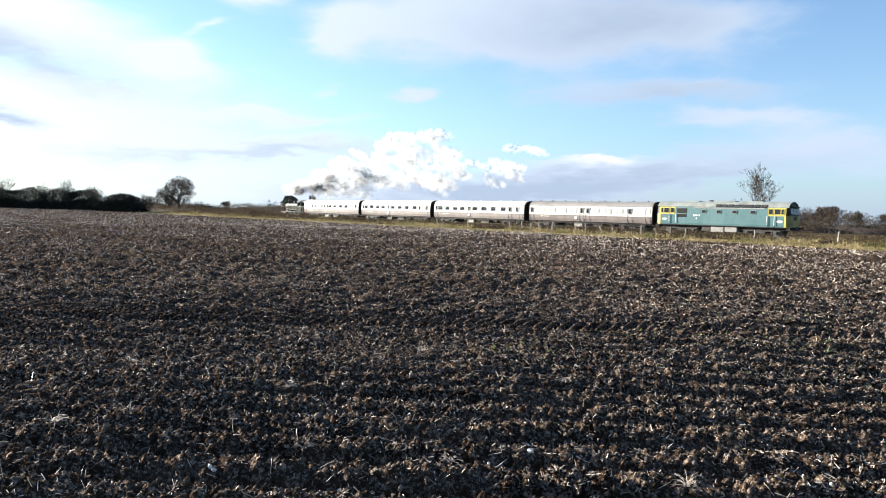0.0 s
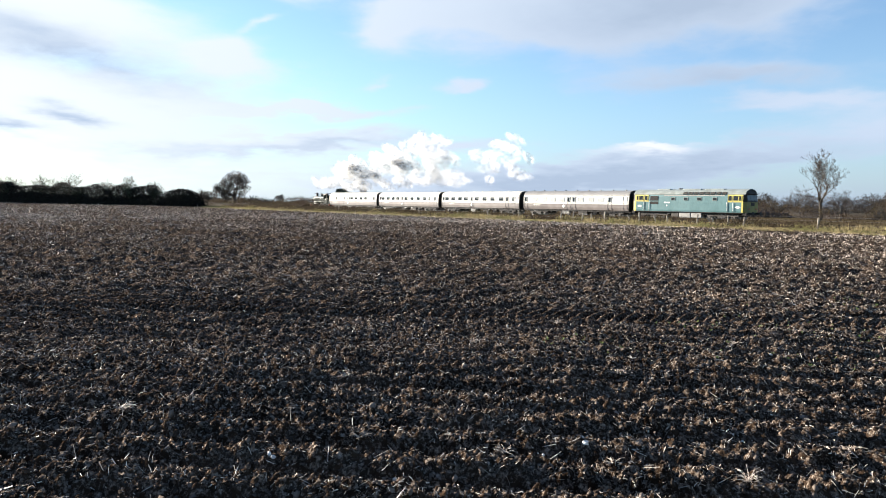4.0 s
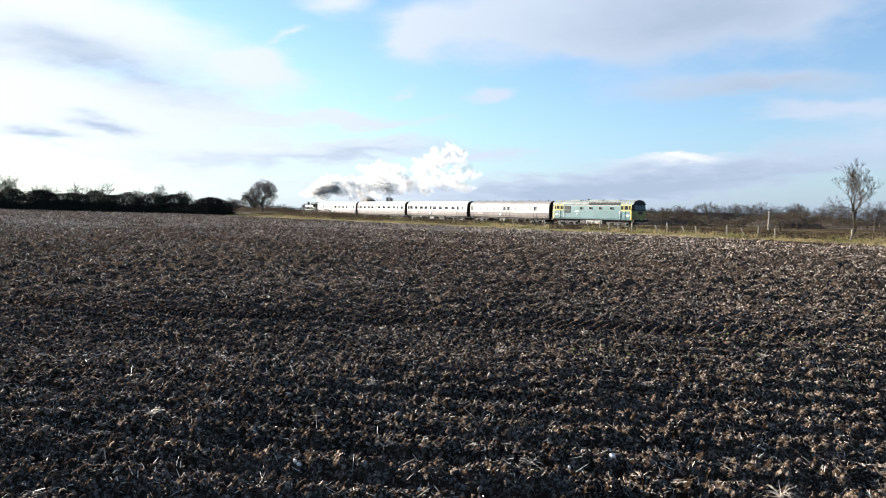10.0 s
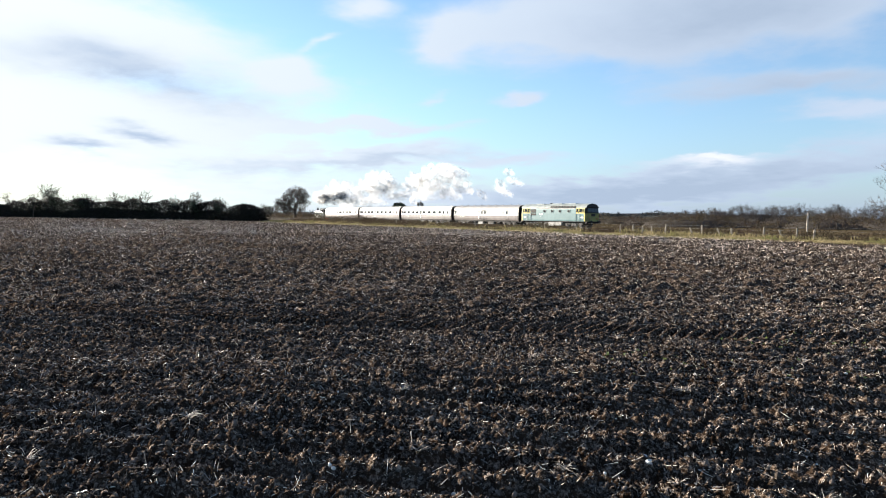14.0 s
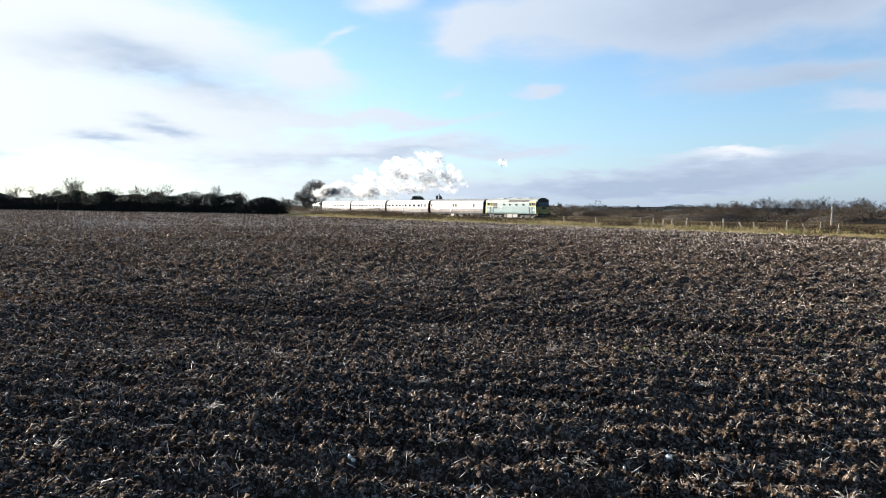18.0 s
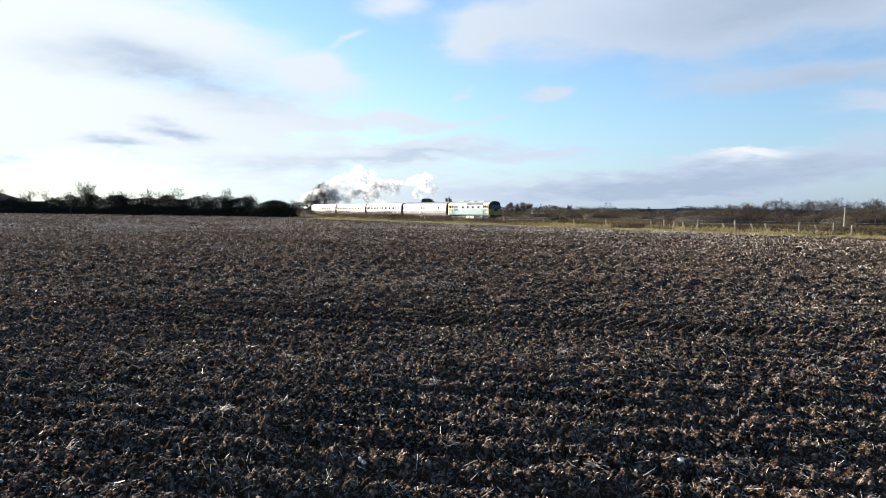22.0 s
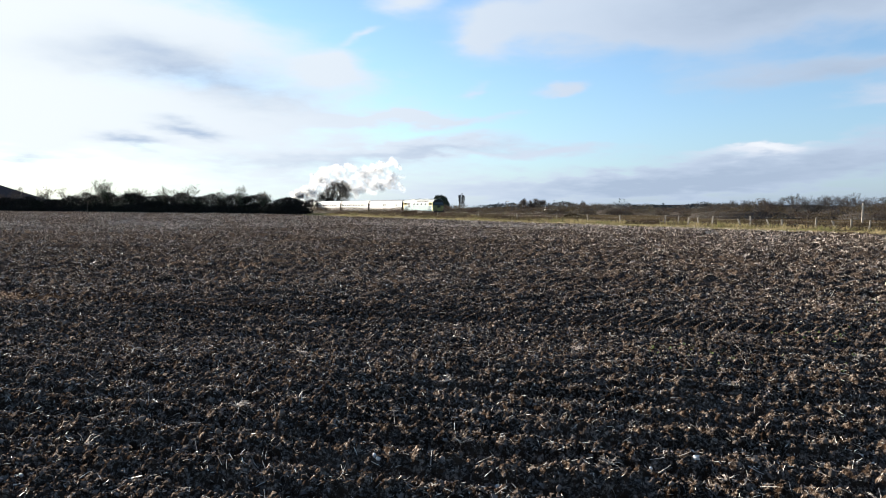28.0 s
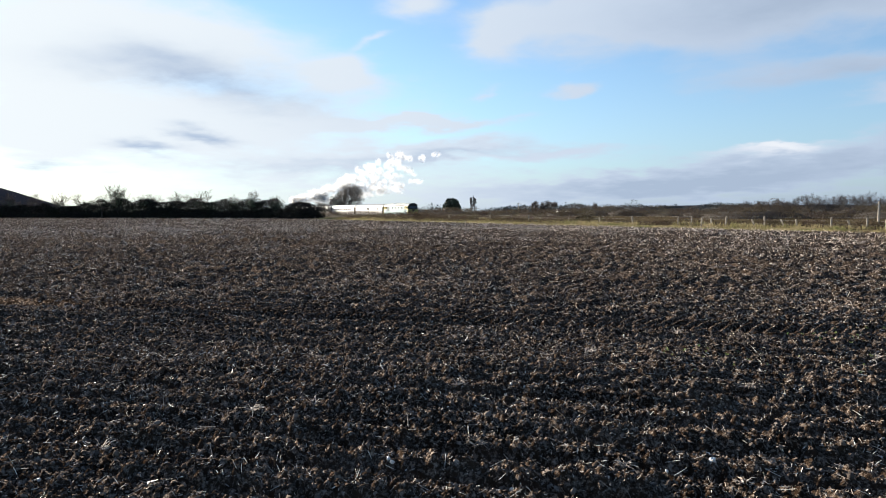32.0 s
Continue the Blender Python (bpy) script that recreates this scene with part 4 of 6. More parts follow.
# ---- trees ----
def grow(rng, height, spread, levels, fork, upright, trunk_r, clear=0.25, lean=0.0):
    """Limbs of a bare tree: arrays of ends and radii, by level."""
    out = [[] for _ in range(levels + 1)]
    todo = [(np.array([0.0, 0, 0]), np.array([lean, 0, 1.0]), height * clear, trunk_r, 0)]
    while todo:
        p, d, l, r, k = todo.pop()
        d = d / np.linalg.norm(d)
        steps = 3 if k < 3 else 2
        for i in range(steps):
            q = p + d * l / steps
            r2 = r * (0.86 if k < levels else 0.6)
            out[k].append((*p, *q, r, r2))
            p, r = q, r2
            d = d + rng.normal(0, 0.13 + 0.03 * k, 3) + np.array([0, 0, 0.05 * upright])
            d = d / np.linalg.norm(d)
            if 0 < k < levels and i < steps - 1 and rng.rand() < 0.75:
                side = rng.normal(0, 1, 3)
                nd = d * 0.6 + side / np.linalg.norm(side) * 0.8
                todo.append((p, nd, l * rng.uniform(0.45, 0.7), r * 0.55, k + 1))
        if k < levels:
            n = fork + (rng.rand() < 0.5) + (1 if k == 0 else 0)
            a0 = rng.rand() * 6.28
            for j in range(n):
                a = a0 + 6.283 * j / n + rng.normal(0, 0.35)
                ref = np.array([0, 0, 1.0]) if abs(d[2]) < 0.9 else np.array([1.0, 0, 0])
                u = np.cross(d, ref)
                u /= np.linalg.norm(u)
                w = np.cross(d, u)
                open_ = spread * rng.uniform(0.5, 1.15)
                nd = d * (1.0) + (u * math.cos(a) + w * math.sin(a)) * open_ + np.array([0, 0, upright * 0.35])
                todo.append((p, nd, l * rng.uniform(0.62, 0.86) * (1.15 if k == 0 else 1), r * rng.uniform(0.6, 0.75), k + 1))
    return [np.array(o) for o in out]


def bare_tree(name, label, x, y, height, seed, spread=0.7, levels=6, fork=2, upright=0.5, trunk_r=0.22, clear=0.2, thin=0.014, z=-0.1, wide=1.0, lean=0.0, turn=0.0, ivy=0, ivy_to=0.5, bark=None, twig=None):
    rng = np.random.RandomState(seed)
    lv = grow(rng, height, spread, levels, fork, upright, trunk_r, clear, lean)
    top = max(l[:, 5].max() for l in lv if len(l))
    k = height / top
    t = thing(name, label, "tree", "trees")
    t.matrix_basis = pose(x, y, z, 0, 0, turn)
    for nm, lo, hi, n in (("trunk", 0, 2, 7), ("crown", 2, levels + 1, 3)):
        a = np.concatenate([l for l in lv[lo:hi] if len(l)])
        a = a * np.array([k * wide, k * wide, k, k * wide, k * wide, k, k, k])
        v, f = tubes(a[:, :3], a[:, 3:6], np.maximum(a[:, 6], thin), np.maximum(a[:, 7], thin * 0.7), n)
        sub(nm, fast_mesh(nm, v, f, (bark or BARK) if lo == 0 else (twig or TWIG), lo == 0), t, label="" if lo == 0 else "bare winter twigs")
    if ivy:
        a = np.concatenate([l for l in lv[:4] if len(l)])[:, :3] * [k * wide, k * wide, k]
        a = a[a[:, 2] < height * ivy_to]
        c = a[rng.randint(0, len(a), ivy)] + rng.normal(0, height * 0.05, (ivy, 3))
        tri = rng.normal(0, 1, (ivy, 3, 3)) * 0.13
        v = (c[:, None] + tri).reshape(-1, 3)
        sub("ivy", fast_mesh("ivy", v, np.arange(len(v)).reshape(-1, 3), IVY), t, label="dark evergreen ivy")
    return t


bare_tree("bare_tree", "tall bare ash tree with an open crown beyond the railway", *by_view(-24.75, 140), 13.3, 60, spread=0.55, levels=6, upright=0.7, trunk_r=0.4, clear=0.26, thin=0.016, wide=0.97)
bare_tree("bare_bush", "low bare spreading bush at the foot of the ash tree", *by_view(-26.0, 139), 5.6, 8, spread=0.9, levels=5, upright=0.3, trunk_r=0.12, clear=0.15, thin=0.012, wide=1.0)
bare_tree("spreading_oak", "broad rounded bare oak beyond the railway line", *by_view(21.15, 226), 11.4, 12, spread=0.85, levels=6, fork=3, upright=0.3, trunk_r=0.45, clear=0.15, thin=0.024, wide=0.98, ivy=350, ivy_to=0.6)
bare_tree("low_thorn_tree", "low spreading bare thorn tree beside the oak", *by_view(23.3, 225), 5.4, 17, spread=0.95, levels=5, fork=3, upright=0.2, trunk_r=0.2, clear=0.14, thin=0.022, wide=1.2, ivy=300, ivy_to=0.7)
for az, r, h, sd, iv, wd in ((38.6, 222, 7.2, 31, 900, 0.8), (39.9, 226, 5.3, 32, 0, 1.0), (28.6, 189, 5.6, 33, 900, 0.7), (26.9, 183, 4.4, 34, 600, 1.1), (32.6, 200, 5.8, 35, 0, 1.1), (30.6, 196, 4.9, 36, 300, 1.1),
                             (34.6, 208, 5.6, 37, 400, 1.1), (36.6, 215, 5.2, 38, 1000, 1.2), (41.2, 238, 5.6, 39, 0, 1.0), (42.6, 244, 5.8, 40, 200, 0.9), (44.3, 252, 5.7, 41, 0, 1.1), (45.9, 262, 6.0, 42, 200, 1.0), (33.7, 204, 5.0, 43, 0, 1.2), (47.6, 275, 6.6, 44, 0, 1.1), (50.5, 290, 7.0, 45, 300, 1.1)):
    bare_tree("hedgerow_tree", "ivy-clad hedgerow tree, dark against the sky" if iv else "small bare hedgerow tree against the sky", *by_view(az, r), h * 1.38, sd, spread=0.75, levels=5, fork=2, upright=0.45, trunk_r=0.2, clear=0.25, thin=0.028, wide=wd, ivy=iv * 2, ivy_to=0.95)
# beyond the line: round evergreen, the pair of poplars, clumps
thicket("round_evergreen", "dark rounded evergreen tree beyond the railway", 5000, [(*by_view(13.35, 300), 0.55), (*by_view(13.0, 300), 0.95), (*by_view(12.6, 300), 1.0), (*by_view(12.2, 300), 0.9), (*by_view(11.9, 300), 0.5)], 7.0, 7.8, 0.55, IVY, 81, category="tree", rag=0.2, kind="")
for az, h, sd in ((10.98, 9.0, 51), (10.72, 9.8, 52)):
    bare_tree("poplar", "slender upright bare poplar beyond the railway", *by_view(az, 335), h, sd, spread=0.4, levels=6, fork=2, upright=1.3, trunk_r=0.16, clear=0.1, thin=0.032, wide=0.4, bark=FARTREE, twig=FARTREE)
for az, r, h, sd, wd in ((5.6, 420, 8.6, 61, 1.0), (4.9, 420, 8.9, 62, 1.0), (4.2, 425, 8.2, 63, 1.1), (0.9, 520, 9.0, 64, 0.6), (-29.6, 190, 6.6, 65, 1.3), (-31.0, 200, 5.9, 66, 1.2), (-28.2, 205, 5.2, 67, 1.2), (-33.5, 190, 6.0, 68, 1.2), (17.6, 380, 5.5, 69, 1.0)):
    bare_tree("distant_tree", "bare winter tree in the middle distance", *by_view(az, r), h, sd, spread=0.7, levels=5, fork=3, upright=0.4, trunk_r=0.2, clear=0.18, thin=0.035, wide=wd)
rng = random.Random(9)
for k in range(38):
    az = -9.0 - k * 0.55 + rng.uniform(-0.25, 0.25)
    r = rng.uniform(165, 235)
    bare_tree("copse_tree", "bare brown tree in the lineside copse", *by_view(az, r), r * 0.0225 * rng.uniform(0.75, 1.15) * min(1, 0.45 + k * 0.07) + 1.6, 100 + k, spread=0.8, levels=5, fork=2, upright=0.35, trunk_r=0.13, clear=0.2, thin=0.024, wide=rng.uniform(0.9, 1.25), bark=SCRUB, twig=SCRUB)


def arc(a0, a1, r, k=24, wob=0.0, seed=0, hv=0.0):
    g = random.Random(seed)
    return [(*by_view(a, r * (1 + g.uniform(-wob, wob))), 1 + g.uniform(-hv, hv)) for a in np.linspace(a0, a1, k)]


thicket("copse_scrub", "pale brown bare scrub woodland beyond the railway", 42000, [(x, y, 0.55 + 0.45 * min(1, i / 8)) for i, (x, y, _) in enumerate(arc(-7.5, -34, 185, 26, 0.08, 3))], 18, 3.4, 0.16, SCRUB, 91, category="scrub", rag=1.1)
thicket("field_scrub", "brown bushes scattered beyond the railway", 18000, arc(16, -12, 270, 30, 0.06, 5, 0.35), 10, 2.5, 0.3, SCRUB, 92, category="scrub", rag=1.4)
thicket("far_hedges", "dark hedgerows and trees in the distance", 14000, arc(60, -45, 560, 60, 0.07, 6, 0.4), 16, 5.2, 0.9, FARWOOD, 93, category="hedgerow", rag=1.5)
thicket("far_wood", "distant dark woodland on the skyline", 9000, arc(9, -9.5, 900, 24, 0.03, 7, 0.2), 30, 9.5, 1.5, FARWOOD, 94, category="woodland", rag=0.8)


def hill(name, label, az0, az1, r, heights, depth, mat):
    """A long rounded rise: heights at even steps from az0 to az1."""
    n, m = 60, 10
    v, f = [], []
    for i in range(n):
        t = i / (n - 1)
        az = az0 + (az1 - az0) * t
        h = float(np.interp(t, np.linspace(0, 1, len(heights)), heights))
        for j in range(m):
            k = j / (m - 1)
            rr = r + depth * (k - 0.5)
            x, y = by_view(az, rr)
            z = h * math.sin(math.pi * k) ** 0.8 * (1 + 0.03 * noise.noise((x * 0.01, y * 0.01, 1))) + 1.2 * noise.noise((x * 0.03, y * 0.03, 2)) * math.sin(math.pi * k) - 0.5
            v.append((x, y, z))
    for i in range(n - 1):
        for j in range(m - 1):
            f.append((i * m + j, i * m + j + 1, (i + 1) * m + j + 1, (i + 1) * m + j))
    return tagged(new(name, fast_mesh(name, v, f, mat, True)), label, "hill", kind="structure")


hill("hill", "dark heather-covered hill rising beyond the hedge", 40.5, 74, 1000, [0, 15, 31, 43, 52, 58, 60, 58, 54, 48, 36, 20, 0], 500, HILLWOOD)
hill("far_ridge", "hazy low wooded ridge on the horizon", 2, -30, 1700, [0, 9, 15, 18, 15, 17, 13, 10, 6, 0], 500, HILLWOOD)


# ---- fence, posts and poles ----
bm = bmesh.new()
rod(bm, (0, 0, -0.35), (0, 0, 1.22), 0.085, 0.076, 8)
rod(bm, (0, 0, 1.22), (0, 0, 1.25), 0.076, 0.05, 8)
post_me = bpy.data.meshes.new("post")
bm.to_mesh(post_me)
bm.free()
post_me.materials.append(POSTWOOD)
fence = thing("wire_fence", "old wire fence of leaning grey wooden posts in dry grass", "fence")
rng = random.Random(5)
leans = {12.3: 28, 6.0: 30, 15.4: 26, 20.9: 8}
for s in (-9.5, -3.0, 3.3, 4.8, 6.0, 7.9, 11.1, 12.3, 14.4, 15.4, 18.85, 20.6, 21.9, 23.2, 25.0, 31.9, 37.5, 43.6, 52.5, 63.0, 76.0):
    p = on_line(s, -17.0)
    lean = leans.get(s, rng.uniform(-5, 5))
    m = pose(p.x, p.y, p.z - 0.1, 0, 0, HEAD + 90) @ pose(0, 0, 0, rng.uniform(-5, 5), -lean, rng.uniform(0, 360) if lean < 20 else 180) @ Matrix.Diagonal((1, 1, rng.uniform(0.7, 0.9), 1))
    sub("post", post_me, fence, m)
for z in (0.4, 0.75, 1.05):
    pts = [on_line(s, -17.08, z - 0.1 + 0.03 * math.sin(s * 1.3 + z)) for s in np.linspace(-9.5, 76, 44)]
    a = np.array([p[:] for p in pts])
    v, f = tubes(a[:-1], a[1:], np.full(43, 0.004), np.full(43, 0.004), 3)
    sub("wire", fast_mesh("wire", v, f, WIRE), fence)
x, y = by_view(-19.15, 92)
pole = thing("lineside_post", "pale weathered timber post standing by the railway", "post")
pole.matrix_basis = pose(x, y, -0.1)
bm = bmesh.new()
rod(bm, (0, 0, 0), (0, 0, 2.75), 0.1, 0.085, 10)
rod(bm, (0, 0, 2.75), (0, 0, 2.8), 0.085, 0.05, 10)
part("shaft", bm, POSTWOOD, pole)
bm = bmesh.new()
block(bm, (-0.12, -0.1, 2.1), (0.12, -0.075, 2.4), 0.01)
part("plate", bm, PALEBOX, pole, "small pale metal plate")
x, y = by_view(7.05, 380)
tp = thing("telegraph_pole", "wooden telegraph pole with one cross-arm beyond the railway", "telegraph pole")
tp.matrix_basis = pose(x, y, -0.1, 0, 0, 12)
bm = bmesh.new()
rod(bm, (0, 0, 0), (0, 0, 6.6), 0.17, 0.12, 8)
part("shaft", bm, POSTWOOD, tp)
bm = bmesh.new()
block(bm, (-1.1, -0.08, 6.0), (1.1, 0.08, 6.18), 0.02)
part("cross_arm", bm, POSTWOOD, tp)
for k in (-0.9, -0.4, 0.4, 0.9):
    bm = bmesh.new()
    rod(bm, (k, 0, 6.18), (k, 0, 6.4), 0.06, 0.04, 8)
    part("insulator", bm, WHITE, tp)
x, y = by_view(3.4, 450)
house = thing("farmhouse", "small white farmhouse with a slate roof among distant trees", "house")
house.matrix_basis = pose(x, y, -0.1, 0, 0, 20)
bm = bmesh.new()
block(bm, (-4, -2.5, 0), (4, 2.5, 2.2))
part("wall", bm, CANOPYHOUSE, house)
bm = bmesh.new()
prism(bm, [(-2.8, 2.2), (0, 3.6), (2.8, 2.2)], -4.2, 4.2)
part("roof", bm, SLATE, house)
for k in (-2.5, 0, 2.5):
    bm = bmesh.new()
    block(bm, (k - 0.45, -2.55, 0.9), (k + 0.45, -2.48, 1.8))
    part("window", bm, GLASS, house)

# ---- the train: x the way it goes, y to its left (towards the field), z from the rail ----
SIDE = [(1.33, 1.08), (1.39, 1.45), (1.405, 1.86)]
UPPER = [(1.405, 1.86), (1.40, 2.4), (1.37, 2.85), (1.33, 3.12)]
ROOF = [(1.33, 3.12), (1.29, 3.24), (1.22, 3.35), (1.12, 3.46), (0.99, 3.56), (0.83, 3.645), (0.64, 3.71), (0.43, 3.755), (0.22, 3.775), (0, 3.78)]


def mirror(line, side):
    return [(y * side, z) for y, z in line]


def side_y(z, prof=None):
    """How far the body side stands out at height z."""
    p = prof or (SIDE + UPPER[1:])
    return float(np.interp(z, [b for _, b in p], [a for a, _ in p]))


MOVING_WHEELS = []


def wheel_mesh(radius, gauge=0.72, axle=0.07):
    bm = bmesh.new()
    for s in (-1, 1):
        rod(bm, (0, s * (gauge - 0.03), 0), (0, s * (gauge + 0.1), 0), radius, radius, 20)
        rod(bm, (0, s * (gauge - 0.06), 0), (0, s * (gauge - 0.03), 0), radius + 0.03, radius + 0.03, 20)
        rod(bm, (0, s * (gauge + 0.1), 0), (0, s * (gauge + 0.14), 0), 0.12, 0.1, 10)
        for a in range(4):
            c, w = math.cos(a * math.pi / 2), math.sin(a * math.pi / 2)
            rod(bm, (c * radius * 0.35, s * (gauge + 0.1), w * radius * 0.35), (c * radius * 0.35, s * (gauge + 0.115), w * radius * 0.35), radius * 0.2, radius * 0.2, 8)
    rod(bm, (0, -gauge, 0), (0, gauge, 0), axle, axle, 8)
    me = bpy.data.meshes.new("wheelset")
    bm.to_mesh(me)
    bm.free()
    me.materials.append(TYRE)
    return me


WHEEL_COACH, WHEEL_DIESEL = wheel_mesh(0.457), wheel_mesh(0.52)


def bogie(parent, x, base, wheel, radius):
    bm = bmesh.new()
    half = base / 2
    for s in (-1, 1):
        y = s * 1.0
        block(bm, (-half - 0.55, y - 0.06, 0.62), (half + 0.55, y + 0.06, 0.84), 0.03)
        block(bm, (-0.5, y - 0.08, 0.42), (0.5, y + 0.08, 0.64), 0.03)
        for k in (-half, half):
            block(bm, (k - 0.16, y - 0.1, 0.32), (k + 0.16, y + 0.12, 0.66), 0.03)
            for q in (-0.32, 0.32):
                rod(bm, (k + q, y, 0.36), (k + q, y, 0.64), 0.07, 0.07, 8)
        for q in (-0.3, 0, 0.3):
            rod(bm, (q, y, 0.36), (q, y, 0.62), 0.09, 0.09, 8)
    block(bm, (-0.25, -1.0, 0.5), (0.25, 1.0, 0.8), 0.03)
    for k in (-half - 0.5, half + 0.4):
        block(bm, (k, -1.0, 0.64), (k + 0.1, 1.0, 0.8), 0.02)
    bm_part = part("bogie", bm, UNDER, parent)
    bm_part.matrix_basis = pose(x, 0, 0)
    for k in (-half, half):
        w = sub("wheelset", wheel, bm_part, pose(k, 0, radius))
        MOVING_WHEELS.append((w, k, radius))
    return bm_part


def buffers(parent, x, face, mat=BLACK):
    for s in (-1, 1):
        bm = bmesh.new()
        rod(bm, (x, s * 0.87, 1.06), (x + face * 0.35, s * 0.87, 1.06), 0.1, 0.09, 10)
        rod(bm, (x + face * 0.35, s * 0.87, 1.06), (x + face * 0.5, s * 0.87, 1.06), 0.06, 0.06, 8)
        rod(bm, (x + face * 0.5, s * 0.87, 1.06), (x + face * 0.54, s * 0.87, 1.06), 0.23, 0.22, 14)
        part("buffer", bm, mat, parent)
    bm = bmesh.new()
    rod(bm, (x, 0, 1.02), (x + face * 0.3, 0, 1.0), 0.05, 0.05, 8)
    rod(bm, (x + face * 0.28, 0, 1.04), (x + face * 0.3, 0, 0.75), 0.04, 0.04, 8)
    part("coupling", bm, mat, parent)


def window(parent, x, z0, z1, w, side, glass, prof=None, toplight=False, frame_mat=TRIM):
    """A window in a body side: frame, pane, and a sliding top light."""
    bm = bmesh.new()
    zc = (z0 + z1) / 2
    lean = math.degrees(math.atan2(side_y(z0, prof) - side_y(z1, prof), z1 - z0))
    t, h, f = 0.035, (z1 - z0) / 2, 0.035
    for lo, hi in (((-w / 2 - f, -t, -h - f), (w / 2 + f, t, -h)), ((-w / 2 - f, -t, h), (w / 2 + f, t, h + f)), ((-w / 2 - f, -t, -h), (-w / 2, t, h)), ((w / 2, -t, -h), (w / 2 + f, t, h))):
        block(bm, lo, hi)
    if toplight:
        block(bm, (-w / 2, -t, h * 0.38), (w / 2, t * 0.8, h * 0.44))
    fr = part("window", bm, frame_mat, parent)
    fr.matrix_basis = pose(x, side_y(zc, prof) * side, zc, lean * side, 0, 0)
    bm = bmesh.new()
    block(bm, (-w / 2, -0.02, -h), (w / 2, 0.02, h))
    part("pane", bm, glass, fr)
    return fr


def door(parent, x, side, mat_low, w=0.66):
    """A slam door: raised seams, hinges and a brass handle."""
    bm = bmesh.new()
    y = side * 1.41
    for k in (-w / 2, w / 2):
        block(bm, (x + k - 0.012, y - 0.03, 1.12), (x + k + 0.012, y + 0.006, 2.98))
    d = part("door_seam", bm, mat_low, parent)
    bm = bmesh.new()
    block(bm, (x + w / 2 - 0.16, y - 0.02, 1.98), (x + w / 2 - 0.06, y + side * 0.06, 2.03), 0.01)
    part("handle", bm, COPPER, d, "brass door handle")


def coach(name, label, length, wide, narrow, doors, frosted, roof_mat, seed, group="coaches"):
    rng = random.Random(seed)
    c = thing(name, label, "railway coach", group)
    h = length / 2 - 0.35
    for side in (1, -1):
        bm = bmesh.new()
        plate(bm, mirror(SIDE, side), -h, h, 0.04 * side)
        part("lower_side", bm, BROWN if frosted else BANDGREY, c, "brown-grey lower body panel")
        bm = bmesh.new()
        plate(bm, mirror(UPPER, side), -h, h, 0.04 * side)
        part("upper_side", bm, CREAM, c, "cream upper body panel")
        bm = bmesh.new()
        block(bm, (-h, side * 1.415 - 0.006, 1.85), (h, side * 1.415 + 0.006, 1.875))
        part("waist_line", bm, BLACK, c)
        bm = bmesh.new()
        block(bm, (-h, side * 1.34 - 0.03, 3.1), (h, side * 1.34 + 0.03, 3.15), 0.01)
        part("gutter", bm, roof_mat, c)
        bm = bmesh.new()
        block(bm, (-h, side * 1.2 - 0.04, 0.92), (h, side * 1.2 + 0.04, 1.1), 0.01)
        part("solebar", bm, BLACK, c)
        bm = bmesh.new()
        block(bm, (-h + 2.6, side * 1.32 - 0.05, 0.86), (h - 2.6, side * 1.32 + 0.05, 0.9), 0.01)
        part("footboard", bm, BLACK, c)
        for fr in wide:
            window(c, h - fr * 2 * h, 2.26, 2.8, 0.98 if not frosted else 0.85, side, FROST if frosted and rng.random() < 0.75 else GLASS, toplight=True)
        for fr in narrow:
            window(c, h - fr * 2 * h, 2.2, 2.82, 0.36, side, GLASS)
        for fr in doors:
            door(c, h - fr * 2 * h, side, BROWN)
    bm = bmesh.new()
    plate(bm, mirror(ROOF, -1) + mirror(ROOF, 1)[-2::-1], -h - 0.05, h + 0.05, -0.04)
    part("roof", bm, roof_mat, c)
    for k in range(9):
        x = -h + 1.2 + k * (2 * h - 2.4) / 8
        bm = bmesh.new()
        rod(bm, (x, 0.35, 3.73), (x, 0.35, 3.84), 0.12, 0.1, 10)
        rod(bm, (x, 0.35, 3.84), (x, 0.35, 3.88), 0.16, 0.08, 10)
        part("roof_vent", bm, roof_mat, c)
    for e in (-1, 1):
        bm = bmesh.new()
        prism(bm, mirror(SIDE, 1) + UPPER[1:] + ROOF[1:] + mirror(ROOF, -1)[-2::-1] + mirror(UPPER, -1)[-2::-1] + mirror(SIDE, -1)[-2::-1], e * h - 0.05, e * h + 0.04)
        part("end_wall", bm, BLACK, c, "sooty black end wall")
        bm = bmesh.new()
        for y in (-0.52, 0.4):
            block(bm, (min(e * h, e * (h + 0.34)), y, 1.1), (max(e * h, e * (h + 0.34)), y + 0.12, 3.1), 0.03)
        block(bm, (min(e * h, e * (h + 0.34)), -0.52, 3.0), (max(e * h, e * (h + 0.34)), 0.52, 3.14), 0.03)
        part("gangway", bm, BLACK, c, "black bellows gangway")
        buffers(c, e * h, e)
    for x in (-h + 2.9, h - 2.9):
        bogie(c, x, 2.59, WHEEL_COACH, 0.457)
    for x0, x1, y, zz, m in ((-2.6, -1.0, 0.7, 0.38, UNDER), (-2.4, -1.2, -1.25, 0.4, UNDER), (0.6, 1.9, 0.75, 0.36, PALEBOX if seed % 2 else UNDER), (2.4, 3.4, -1.2, 0.45, UNDER), (-4.2, -3.4, 0.5, 0.5, UNDER)):
        bm = bmesh.new()
        block(bm, (x0, y, zz), (x1, y + 0.5, 0.92), 0.03)
        part("battery_box", bm, m, c)
